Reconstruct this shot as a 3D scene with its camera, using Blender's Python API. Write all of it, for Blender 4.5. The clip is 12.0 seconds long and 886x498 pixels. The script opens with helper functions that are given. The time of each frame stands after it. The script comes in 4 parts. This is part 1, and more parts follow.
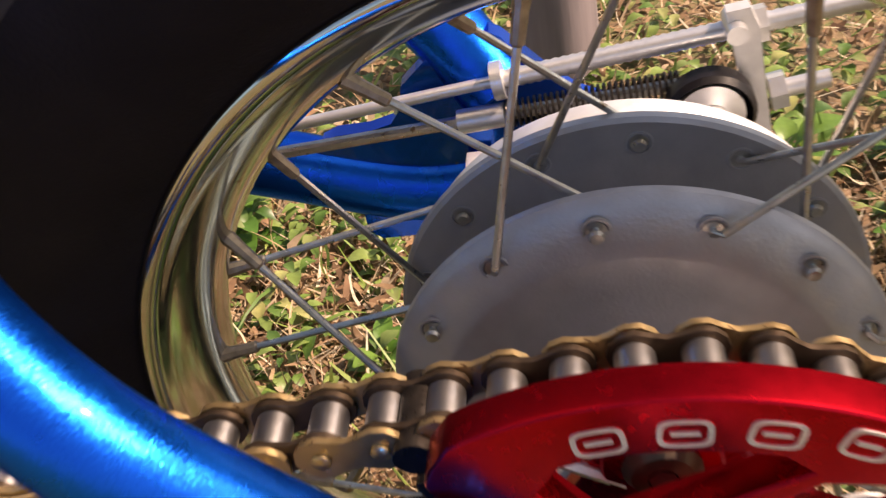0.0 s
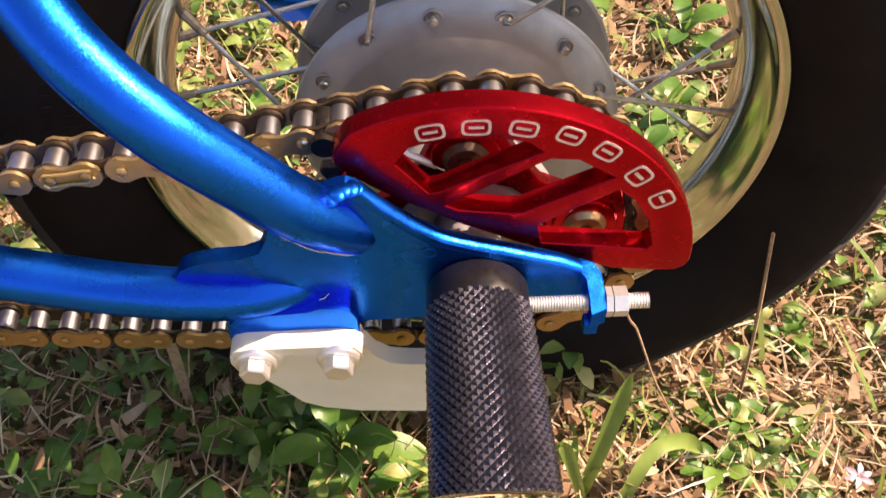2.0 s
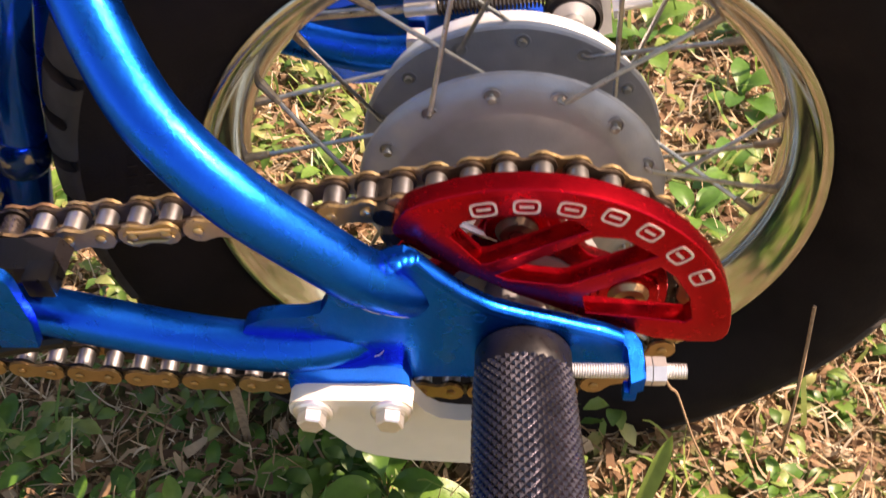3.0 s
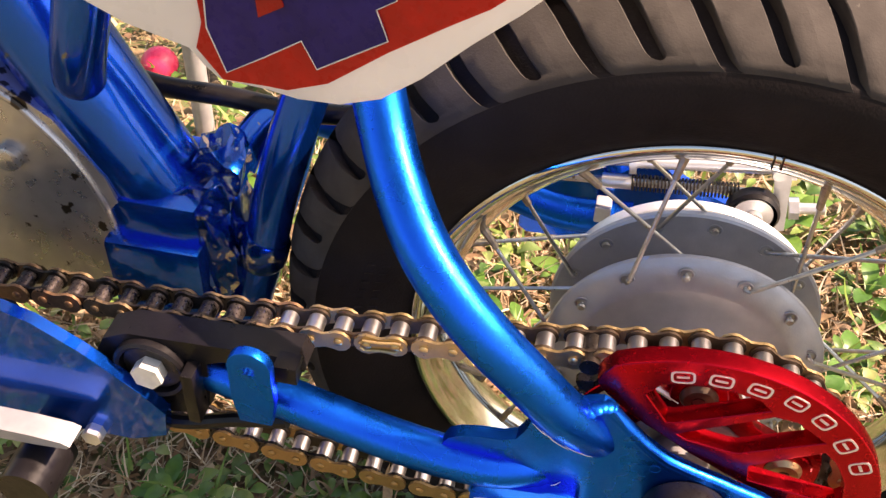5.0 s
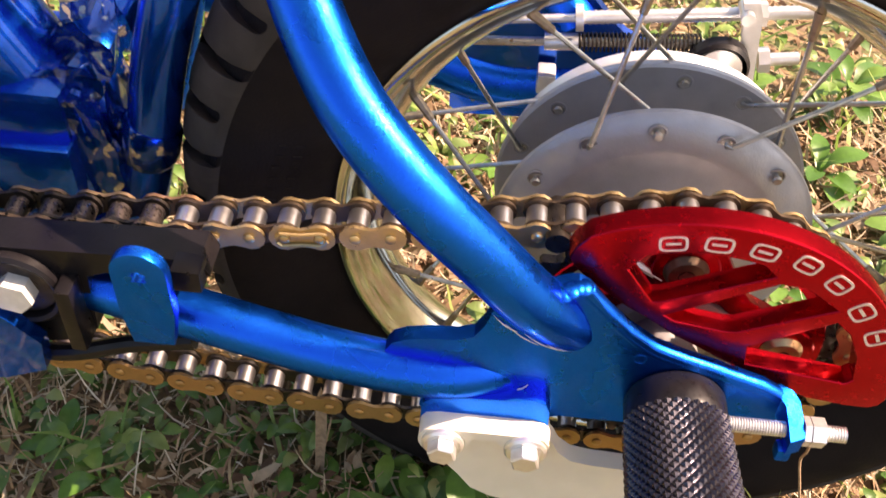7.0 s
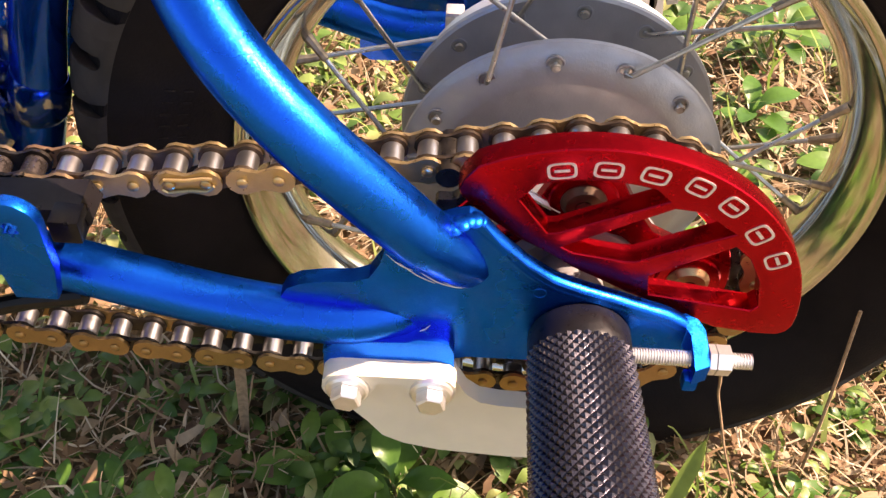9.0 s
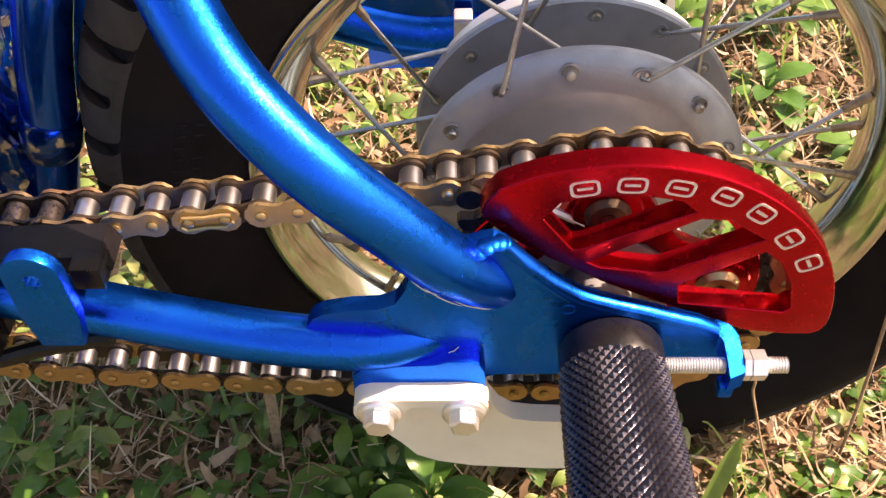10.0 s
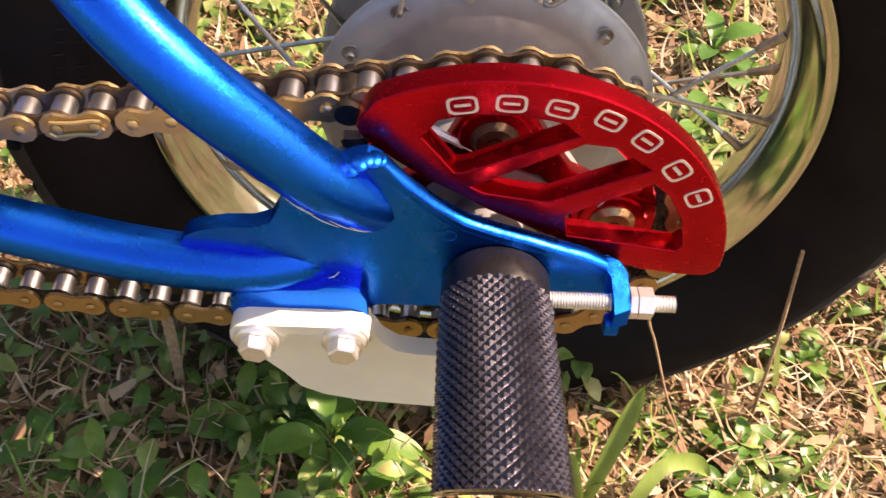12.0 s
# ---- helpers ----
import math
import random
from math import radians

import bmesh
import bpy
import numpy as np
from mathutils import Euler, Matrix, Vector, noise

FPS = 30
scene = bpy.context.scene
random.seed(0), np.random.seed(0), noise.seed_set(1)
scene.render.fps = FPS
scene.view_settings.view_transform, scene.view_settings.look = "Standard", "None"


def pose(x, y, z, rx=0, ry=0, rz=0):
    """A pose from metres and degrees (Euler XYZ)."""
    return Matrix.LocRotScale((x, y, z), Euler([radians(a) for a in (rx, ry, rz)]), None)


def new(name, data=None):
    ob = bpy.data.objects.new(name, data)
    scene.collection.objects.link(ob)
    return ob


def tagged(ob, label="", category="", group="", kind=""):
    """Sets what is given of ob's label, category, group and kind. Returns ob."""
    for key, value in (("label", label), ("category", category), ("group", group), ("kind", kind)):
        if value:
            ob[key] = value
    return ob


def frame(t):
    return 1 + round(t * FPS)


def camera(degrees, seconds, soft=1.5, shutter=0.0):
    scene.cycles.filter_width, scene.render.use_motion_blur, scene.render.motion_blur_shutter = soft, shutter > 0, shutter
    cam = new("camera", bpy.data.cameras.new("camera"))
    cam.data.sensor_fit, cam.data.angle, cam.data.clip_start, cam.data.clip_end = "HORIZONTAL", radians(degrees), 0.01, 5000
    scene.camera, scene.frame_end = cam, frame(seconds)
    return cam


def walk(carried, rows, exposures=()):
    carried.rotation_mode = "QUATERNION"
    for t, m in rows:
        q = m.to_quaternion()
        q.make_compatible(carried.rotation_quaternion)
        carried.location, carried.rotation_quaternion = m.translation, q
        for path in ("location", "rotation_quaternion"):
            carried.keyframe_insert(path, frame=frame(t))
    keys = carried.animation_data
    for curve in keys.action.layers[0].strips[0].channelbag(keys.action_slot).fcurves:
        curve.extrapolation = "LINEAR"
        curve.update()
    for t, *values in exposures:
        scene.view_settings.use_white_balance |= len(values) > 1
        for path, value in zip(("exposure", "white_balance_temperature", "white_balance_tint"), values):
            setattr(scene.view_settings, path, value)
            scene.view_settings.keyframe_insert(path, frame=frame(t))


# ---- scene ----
# camera: seconds, eye in metres, yaw, pitch, roll in degrees
cam = camera(47.51, 12.0, soft=1.35, shutter=0.25)
ROWS = [
    (0.0, -0.0070, -0.2030, 0.4195, 11.65, -39.40, -11.81),
    (0.3, 0.0015, -0.2588, 0.4680, 7.93, -40.36, -9.45),
    (0.5, -0.0122, -0.2821, 0.5038, 3.56, -43.73, -5.79),
    (1.0, -0.0093, -0.3137, 0.5063, 2.94, -47.24, -4.93),
    (1.5, -0.0045, -0.3119, 0.5094, 1.46, -49.65, -3.08),
    (2.0, -0.0069, -0.3184, 0.5059, 0.18, -51.50, -2.32),
    (2.5, -0.0111, -0.3224, 0.5018, 0.37, -53.74, -2.84),
    (3.0, -0.0039, -0.3224, 0.5325, 5.20, -49.68, -3.89),
    (3.1, -0.0115, -0.3192, 0.5428, 4.13, -49.36, -1.95),
    (3.2, -0.0131, -0.3208, 0.5470, 4.15, -48.31, -1.12),
    (4.8, -0.0629, -0.3620, 0.5861, 9.90, -43.94, 3.40),
    (5.0, -0.0609, -0.3623, 0.5838, 9.91, -42.98, 2.46),
    (5.5, -0.0848, -0.3471, 0.5796, 6.23, -43.48, 3.91),
    (6.0, -0.0765, -0.3386, 0.5561, 6.80, -45.35, 2.66),
    (6.5, -0.0772, -0.3276, 0.5462, 5.25, -45.29, 2.48),
    (7.0, -0.0742, -0.3259, 0.5121, 2.62, -46.24, 3.67),
    (7.5, -0.0578, -0.3232, 0.4993, 1.03, -48.96, 4.32),
    (7.7, -0.0522, -0.3291, 0.4941, 0.29, -49.13, 4.77),
    (9.3, -0.0456, -0.3240, 0.5018, 0.23, -47.55, 2.04),
    (9.5, -0.0488, -0.3167, 0.5063, 0.22, -48.60, 1.24),
    (10.0, -0.0487, -0.3115, 0.5056, 1.62, -49.09, -1.46),
    (10.5, -0.0434, -0.3111, 0.5020, 4.31, -50.49, -5.92),
    (11.0, -0.0297, -0.3059, 0.5115, 4.99, -48.48, -3.62),
    (11.5, -0.0222, -0.3288, 0.4900, 4.22, -48.10, -0.97),
    (12.0, -0.0143, -0.3158, 0.4847, 0.00, -50.54, 2.29),
]
walk(cam, [(t, pose(x, y, z, 90 + pitch, 0, yaw) @ pose(0, 0, 0, 0, 0, roll)) for t, x, y, z, yaw, pitch, roll in ROWS],
     exposures=[(0.0, 0.95), (0.5, 1.55), (1.0, 1.57), (2.0, 1.48), (3.2, 1.44), (5.0, 1.76), (6.5, 1.76), (9.3, 1.68), (12.0, 1.63)])

# ---- light: one sun from the rear, halfway up; clear sky ----
SUN_TO = Vector((0.67, 0.09, 0.74)).normalized()
world = bpy.data.worlds.new("sky")
scene.world = world
world.use_nodes = True
wn = world.node_tree.nodes
sky = wn.new("ShaderNodeTexSky")
sky.sky_type, sky.sun_disc = "NISHITA", False
sky.sun_elevation = math.asin(SUN_TO.z)
sky.sun_rotation = math.atan2(SUN_TO.x, SUN_TO.y)
sky.air_density, sky.dust_density, sky.ozone_density = 0.8, 3.0, 0.5
wn["Background"].inputs["Strength"].default_value = 0.105
world.node_tree.links.new(sky.outputs[0], wn["Background"].inputs["Color"])
sun_data = bpy.data.lights.new("sun", "SUN")
sun_data.energy, sun_data.angle, sun_data.color = 5.35, radians(0.55), (1.0, 0.765, 0.66)
sun = new("sun", sun_data)
sun.rotation_mode = "QUATERNION"
sun.rotation_quaternion = (-SUN_TO).to_track_quat("-Z", "Y")
scene.view_settings.use_white_balance = True
scene.view_settings.white_balance_temperature = 7500
scene.view_settings.white_balance_tint = 12

# ---- materials ----
def material(name, base, rough=0.5, metal=0.0, vary=0.15, scale=60.0, bump=0.0, bump_scale=400.0, coat=0.0, island=False, objects=False,
             spots=None, spot_scale=40.0, spot_at=0.62, rough_vary=0.1, stretch=(1, 1, 1)):
    """A surface with variation at two scales, optional chips or stains of a second colour, and fine relief."""
    m = bpy.data.materials.new(name)
    m.use_nodes = True
    nt = m.node_tree
    n, link = nt.nodes, nt.links.new
    b = n["Principled BSDF"]
    tc = n.new("ShaderNodeTexCoord")
    mp = n.new("ShaderNodeMapping")
    mp.inputs["Scale"].default_value = stretch
    link(tc.outputs["Object"], mp.inputs["Vector"])

    def noise_at(s, detail=5.0):
        k = n.new("ShaderNodeTexNoise")
        k.inputs["Scale"].default_value, k.inputs["Detail"].default_value = s, detail
        link(mp.outputs["Vector"], k.inputs["Vector"])
        return k.outputs["Fac"]

    def mixed(fac, a, c):
        k = n.new("ShaderNodeMix")
        k.data_type = "RGBA"
        for socket, v in ((k.inputs[0], fac), (k.inputs[6], a), (k.inputs[7], c)):
            if isinstance(v, bpy.types.NodeSocket):
                link(v, socket)
            else:
                socket.default_value = v
        return k.outputs[2]

    def ranged(v, lo, hi, a, c):
        k = n.new("ShaderNodeMapRange")
        k.inputs["From Min"].default_value, k.inputs["From Max"].default_value = lo, hi
        k.inputs["To Min"].default_value, k.inputs["To Max"].default_value = a, c
        link(v, k.inputs["Value"])
        return k.outputs[0]

    cols = base if isinstance(base[0], (tuple, list)) else [base]
    shade = lambda c, f: (*[min(1.0, v * f) for v in c[:3]], 1.0)
    first = mixed(ranged(noise_at(scale), 0.3, 0.7, 0, 1), shade(cols[0], 1 - vary), shade(cols[0], 1 + vary))
    if len(cols) > 1:
        ramp = n.new("ShaderNodeValToRGB")
        while len(ramp.color_ramp.elements) < len(cols):
            ramp.color_ramp.elements.new(0.5)
        for k, c in enumerate(cols):
            ramp.color_ramp.elements[k].position = k / (len(cols) - 1)
            ramp.color_ramp.elements[k].color = (*c[:3], 1)
        if island:
            g = n.new("ShaderNodeNewGeometry")
            link(g.outputs["Random Per Island"], ramp.inputs[0])
        elif objects:
            g = n.new("ShaderNodeObjectInfo")
            link(g.outputs["Random"], ramp.inputs[0])
        else:
            link(ranged(noise_at(scale * 0.35), 0.3, 0.7, 0, 1), ramp.inputs[0])
        k = n.new("ShaderNodeMix")
        k.data_type, k.blend_type = "RGBA", "MULTIPLY"
        k.inputs[0].default_value = 1
        link(ramp.outputs[0], k.inputs[6])
        link(mixed(ranged(noise_at(scale), 0.3, 0.7, 0, 1), (1 - vary,) * 3 + (1,), (1.0,) * 4), k.inputs[7])
        first = k.outputs[2]
    if spots:
        first = mixed(ranged(noise_at(spot_scale, 8.0), spot_at, spot_at + 0.03, 0, 1), first, (*spots, 1))
    link(first, b.inputs["Base Color"])
    link(ranged(noise_at(scale * 2.3), 0.3, 0.7, max(0.02, rough - rough_vary), min(1, rough + rough_vary)), b.inputs["Roughness"])
    b.inputs["Metallic"].default_value = metal
    b.inputs["Coat Weight"].default_value = coat
    b.inputs["Coat Roughness"].default_value = 0.04
    if bump:
        k = n.new("ShaderNodeBump")
        k.inputs["Strength"].default_value, k.inputs["Distance"].default_value = bump, 0.001
        link(noise_at(bump_scale, 6.0), k.inputs["Height"])
        link(k.outputs[0], b.inputs["Normal"])
    return m


def candy_paint(name, base, chips=None, chip_at=0.68, metal=0.98, rough=0.29, tilt=0.17, coat=0.1):
    """Metal-flake candy lacquer: flakes that tilt the base layer's normal under a clear coat."""
    m = material(name, base, rough=rough, metal=metal, vary=0.05, scale=30, coat=coat, rough_vary=0.05, spots=chips, spot_scale=130, spot_at=chip_at)
    nt = m.node_tree
    n, link = nt.nodes, nt.links.new
    b = n["Principled BSDF"]
    b.inputs["Specular Tint"].default_value = (0.05, 0.5, 0.9, 1)
    tc = n.new("ShaderNodeTexCoord")
    v = n.new("ShaderNodeTexVoronoi")
    v.inputs["Scale"].default_value = 2700
    link(tc.outputs["Object"], v.inputs["Vector"])
    g = n.new("ShaderNodeNewGeometry")
    sub = n.new("ShaderNodeVectorMath")
    sub.operation = "SUBTRACT"
    sub.inputs[1].default_value = (0.5, 0.5, 0.5)
    link(v.outputs["Color"], sub.inputs[0])
    sc = n.new("ShaderNodeVectorMath")
    sc.operation = "SCALE"
    sc.inputs["Scale"].default_value = tilt
    link(sub.outputs[0], sc.inputs[0])
    add = n.new("ShaderNodeVectorMath")
    add.operation = "ADD"
    link(g.outputs["Normal"], add.inputs[0])
    link(sc.outputs[0], add.inputs[1])
    norm = n.new("ShaderNodeVectorMath")
    norm.operation = "NORMALIZE"
    link(add.outputs[0], norm.inputs[0])
    link(norm.outputs[0], b.inputs["Normal"])
    return m


BLUE = candy_paint("blue_candy_paint", (0.0, 0.126, 0.78))
# chipped frame paint; its darker blue also carries shade on the far and side plates
BLUE_SHADED_CHIPPED = candy_paint("chipped_blue_paint", (0.0, 0.08, 0.55), chips=(0.22, 0.19, 0.17), chip_at=0.68, metal=0.92, rough=0.22, tilt=0.08, coat=0.5)
BLUE_WORN = candy_paint("knocked_blue_paint", (0.0, 0.04, 0.25), chips=(0.40, 0.37, 0.35), chip_at=0.57, metal=0.85, rough=0.2, tilt=0.08, coat=0.6)
RED = material("red_anodised", (0.50, 0.006, 0.018), rough=0.26, metal=0.95, vary=0.03, scale=120, rough_vary=0.02)
SILVER = material("bare_engraved_aluminium", (0.8, 0.79, 0.77), rough=0.45, metal=0.7, vary=0.1, scale=900)
CHROME = material("chrome", (0.60, 0.605, 0.57), rough=0.11, metal=1.0, vary=0.1, scale=60, rough_vary=0.03, spots=(0.32, 0.25, 0.17), spot_scale=220, spot_at=0.70)
HUB = material("cast_aluminium", (0.40, 0.39, 0.40), rough=0.42, metal=0.6, vary=0.08, scale=90, bump=0.12, bump_scale=900)
tangent = HUB.node_tree.nodes.new("ShaderNodeTangent")
tangent.direction_type, tangent.axis = "RADIAL", "Y"
HUB.node_tree.links.new(tangent.outputs[0], HUB.node_tree.nodes["Principled BSDF"].inputs["Tangent"])
HUB.node_tree.nodes["Principled BSDF"].inputs["Anisotropic"].default_value = 0.7
DRUM = material("pale_machined_aluminium", (0.72, 0.72, 0.72), rough=0.42, metal=0.6, vary=0.06, scale=200)
RUBBER = material("tyre_rubber", (0.012, 0.0095, 0.0095), rough=0.7, vary=0.2, scale=35, bump=0.25, bump_scale=700, spots=(0.012, 0.011, 0.010), spot_scale=25, spot_at=0.7)
TREAD = material("dusty_tread_rubber", (0.046, 0.041, 0.037), rough=0.9, vary=0.25, scale=50, bump=0.14, bump_scale=900, spots=(0.07, 0.063, 0.056), spot_scale=220, spot_at=0.72)
for rubber in (RUBBER, TREAD):
    rubber.node_tree.nodes["Principled BSDF"].inputs["Specular IOR Level"].default_value = 0.25
GOLD = material("gold_chain_plate", [(0.60, 0.44, 0.22), (0.52, 0.38, 0.19), (0.66, 0.49, 0.26)], rough=0.36, metal=0.9, vary=0.15, scale=200, objects=True, spots=(0.16, 0.10, 0.05), spot_scale=240, spot_at=0.70)
GREASY = material("greasy_chain_plate", [(0.32, 0.22, 0.12), (0.22, 0.16, 0.10), (0.38, 0.22, 0.12)], rough=0.4, metal=0.8, vary=0.35, scale=250, objects=True, spots=(0.02, 0.016, 0.012), spot_scale=260, spot_at=0.63)
RUSTY = material("browned_chain_plate", [(0.46, 0.29, 0.12), (0.38, 0.24, 0.10), (0.52, 0.34, 0.15)], rough=0.4, metal=0.75, vary=0.12, scale=200, objects=True, spots=(0.16, 0.09, 0.04), spot_scale=240, spot_at=0.70)
DARK_BROWN = material("tarnished_gold_plate", (0.10, 0.072, 0.05), rough=0.38, metal=0.85, vary=0.2, scale=200)
ROLLER = material("steel_roller", (0.56, 0.55, 0.55), rough=0.32, metal=1.0, vary=0.05, scale=300, rough_vary=0.02)
# zinc made less metallic, so the pivot bolt looks sunlit where no sun falls
LIT_ZINC = material("dull_zinc", (0.70, 0.69, 0.67), rough=0.45, metal=0.4, vary=0.1, scale=200)
ROLLER_OLD = material("oily_roller", (0.09, 0.075, 0.07), rough=0.32, metal=0.85, vary=0.3, scale=300)
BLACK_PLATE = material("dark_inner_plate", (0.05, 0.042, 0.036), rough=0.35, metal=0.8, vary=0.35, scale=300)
ZINC = material("zinc_plated_steel", (0.74, 0.74, 0.74), rough=0.34, metal=0.8, vary=0.05, scale=300, rough_vary=0.03)
STEEL = material("dull_spoke_steel", (0.5, 0.49, 0.46), rough=0.35, metal=0.95, vary=0.2, scale=200, spots=(0.22, 0.15, 0.09), spot_scale=160, spot_at=0.68)
BRASS = material("brown_nipple", (0.34, 0.27, 0.19), rough=0.45, metal=0.8, vary=0.3, scale=300)
NYLON = material("milky_nylon", (0.72, 0.67, 0.55), rough=0.42, vary=0.04, scale=80, bump=0.05, bump_scale=500)
NYLON.node_tree.nodes["Principled BSDF"].inputs["Subsurface Weight"].default_value = 0.25
NYLON.node_tree.nodes["Principled BSDF"].inputs["Subsurface Radius"].default_value = (0.006, 0.005, 0.003)
KNURL = material("black_anodised_knurl", (0.055, 0.05, 0.062), rough=0.22, metal=0.85, vary=0.25, scale=150, spots=(0.06, 0.055, 0.06), spot_scale=500, spot_at=0.7)
ANODISED = material("black_anodised_aluminium", (0.008, 0.0075, 0.009), rough=0.34, metal=0.0, vary=0.2, scale=150, spots=(0.03, 0.028, 0.03), spot_scale=400, spot_at=0.72)
ANODISED.node_tree.nodes["Principled BSDF"].inputs["Specular IOR Level"].default_value = 0.2
BLACK = material("black_plastic", (0.007, 0.006, 0.007), rough=0.36, vary=0.25, scale=80, bump=0.08, bump_scale=500)
ENGINE = material("grey_engine_case", (0.40, 0.40, 0.42), rough=0.33, metal=0.85, vary=0.15, scale=40, spots=(0.05, 0.04, 0.03), spot_scale=70, spot_at=0.64, bump=0.1, bump_scale=600)
GREY = material("grey_galvanised_leg", (0.34, 0.33, 0.34), rough=0.45, metal=0.4, vary=0.15, scale=60)
PANEL = material("white_plastic", (0.80, 0.78, 0.74), rough=0.28, vary=0.05, scale=30)
PANEL.node_tree.nodes["Principled BSDF"].inputs["Transmission Weight"].default_value = 0.0
DECAL_BLUE = material("navy_decal", (0.035, 0.022, 0.20), rough=0.3, vary=0.2, scale=140)
DECAL_RED = material("red_decal", (0.60, 0.03, 0.02), rough=0.3, vary=0.12, scale=140)
SOIL = material("leaf_litter_soil", [(0.06, 0.042, 0.026), (0.145, 0.10, 0.056), (0.24, 0.165, 0.09), (0.10, 0.13, 0.04), (0.20, 0.15, 0.07), (0.07, 0.10, 0.03)], rough=0.9, vary=0.5, scale=110, bump=0.8, bump_scale=300)
STRAW = material("dry_grass", [(0.20, 0.12, 0.065), (0.48, 0.35, 0.20), (0.70, 0.58, 0.40), (0.28, 0.17, 0.09), (0.42, 0.30, 0.16), (0.80, 0.72, 0.55), (0.24, 0.15, 0.08)], rough=0.7, vary=0.25, scale=200, island=True)
LITTER = material("brown_leaf_litter", [(0.13, 0.072, 0.04), (0.28, 0.165, 0.09), (0.42, 0.28, 0.155), (0.17, 0.10, 0.055), (0.62, 0.49, 0.33)], rough=0.75, vary=0.3, scale=200, island=True)
BLADE = material("green_grass", [(0.10, 0.19, 0.035), (0.20, 0.30, 0.06), (0.30, 0.36, 0.10)], rough=0.5, vary=0.2, scale=150, island=True)
LEAF = material("small_weed_leaf", [(0.05, 0.12, 0.025), (0.12, 0.22, 0.04), (0.25, 0.34, 0.09), (0.08, 0.16, 0.035), (0.42, 0.42, 0.16)], rough=0.45, vary=0.2, scale=200, island=True)
BROAD = material("broad_weed_leaf", [(0.06, 0.15, 0.022), (0.10, 0.22, 0.035), (0.18, 0.30, 0.055)], rough=0.38, vary=0.2, scale=250, objects=True, bump=0.15, bump_scale=350)
STEM = material("weed_stem", (0.16, 0.15, 0.06), rough=0.6, vary=0.25, scale=200)
TWIG = material("dry_twig", (0.30, 0.20, 0.12), rough=0.75, vary=0.3, scale=300)
PETAL = material("pale_pink_petal", (0.55, 0.42, 0.53), rough=0.5, vary=0.08, scale=300)
PINK = material("glossy_red_plastic", (0.62, 0.03, 0.09), rough=0.3, vary=0.1, scale=60)
for dull, level in ((RUBBER, 0.08), (TREAD, 0.06), (BLACK, 0.25)):
    dull.node_tree.nodes["Principled BSDF"].inputs["Specular IOR Level"].default_value = level
WEATHERED = material("weathered_grey_wood", (0.17, 0.145, 0.15), rough=0.8, vary=0.3, scale=60, bump=0.3, bump_scale=200, stretch=(1, 1, 0.1))
for leafy in (STRAW, LITTER, BLADE, LEAF, BROAD, PETAL, PANEL, DECAL_BLUE, DECAL_RED):
    nt = leafy.node_tree
    out = nt.nodes["Material Output"]
    t = nt.nodes.new("ShaderNodeBsdfTranslucent")
    mx = nt.nodes.new("ShaderNodeMixShader")
    mx.inputs[0].default_value = 0.55 if leafy in (PANEL, DECAL_RED, DECAL_BLUE) else 0.35
    src = nt.nodes["Principled BSDF"].inputs["Base Color"].links[0].from_socket
    nt.links.new(src, t.inputs["Color"])
    nt.links.new(nt.nodes["Principled BSDF"].outputs[0], mx.inputs[1])
    nt.links.new(t.outputs[0], mx.inputs[2])
    nt.links.new(mx.outputs[0], out.inputs["Surface"])

# ---- shape tools: millimetres from the wheel's centre, x to the rear, y to the far side, z up ----
AXLE = 0.205


def P(x, y, z):
    return Vector((x / 1000, y / 1000, z / 1000 + AXLE))


def link_mesh(name, me, mat, sharp=35):
    me.materials.append(mat)
    me.polygons.foreach_set("use_smooth", [True] * len(me.polygons))
    me.set_sharp_from_angle(angle=radians(sharp))
    return new(name, me)


def part(name, bm, mat, parent, label="", sharp=35):
    bmesh.ops.recalc_face_normals(bm, faces=bm.faces)
    me = bpy.data.meshes.new(name)
    bm.to_mesh(me)
    bm.free()
    ob = link_mesh(name, me, mat, sharp)
    ob.parent = parent
    return tagged(ob, label)


def thing(name, label, category, group="", kind="", at=(0, 0, 0)):
    ob = new(name)
    ob.empty_display_size = 0.05
    ob.location = at
    return tagged(ob, label, category, group, kind)


def ease(bm, width, angle=35, segments=2):
    edges = [e for e in bm.edges if len(e.link_faces) == 2 and e.calc_face_angle(0) > radians(angle)]
    bmesh.ops.bevel(bm, geom=edges, offset=width / 1000, offset_type="OFFSET", segments=segments, profile=0.6, affect="EDGES", clamp_overlap=True)
    return bm


def curve_points(pts, per=8):
    """Catmull-Rom through the points."""
    q = [Vector(p) for p in pts]
    q = [q[0] * 2 - q[1]] + q + [q[-1] * 2 - q[-2]]
    out = []
    for i in range(1, len(q) - 2):
        for k in range(per):
            t = k / per
            a, b, c, d = q[i - 1], q[i], q[i + 1], q[i + 2]
            out.append(0.5 * (2 * b + (c - a) * t + (2 * a - 5 * b + 4 * c - d) * t * t + (3 * b - a - 3 * c + d) * t ** 3))
    return out + [q[-2]]


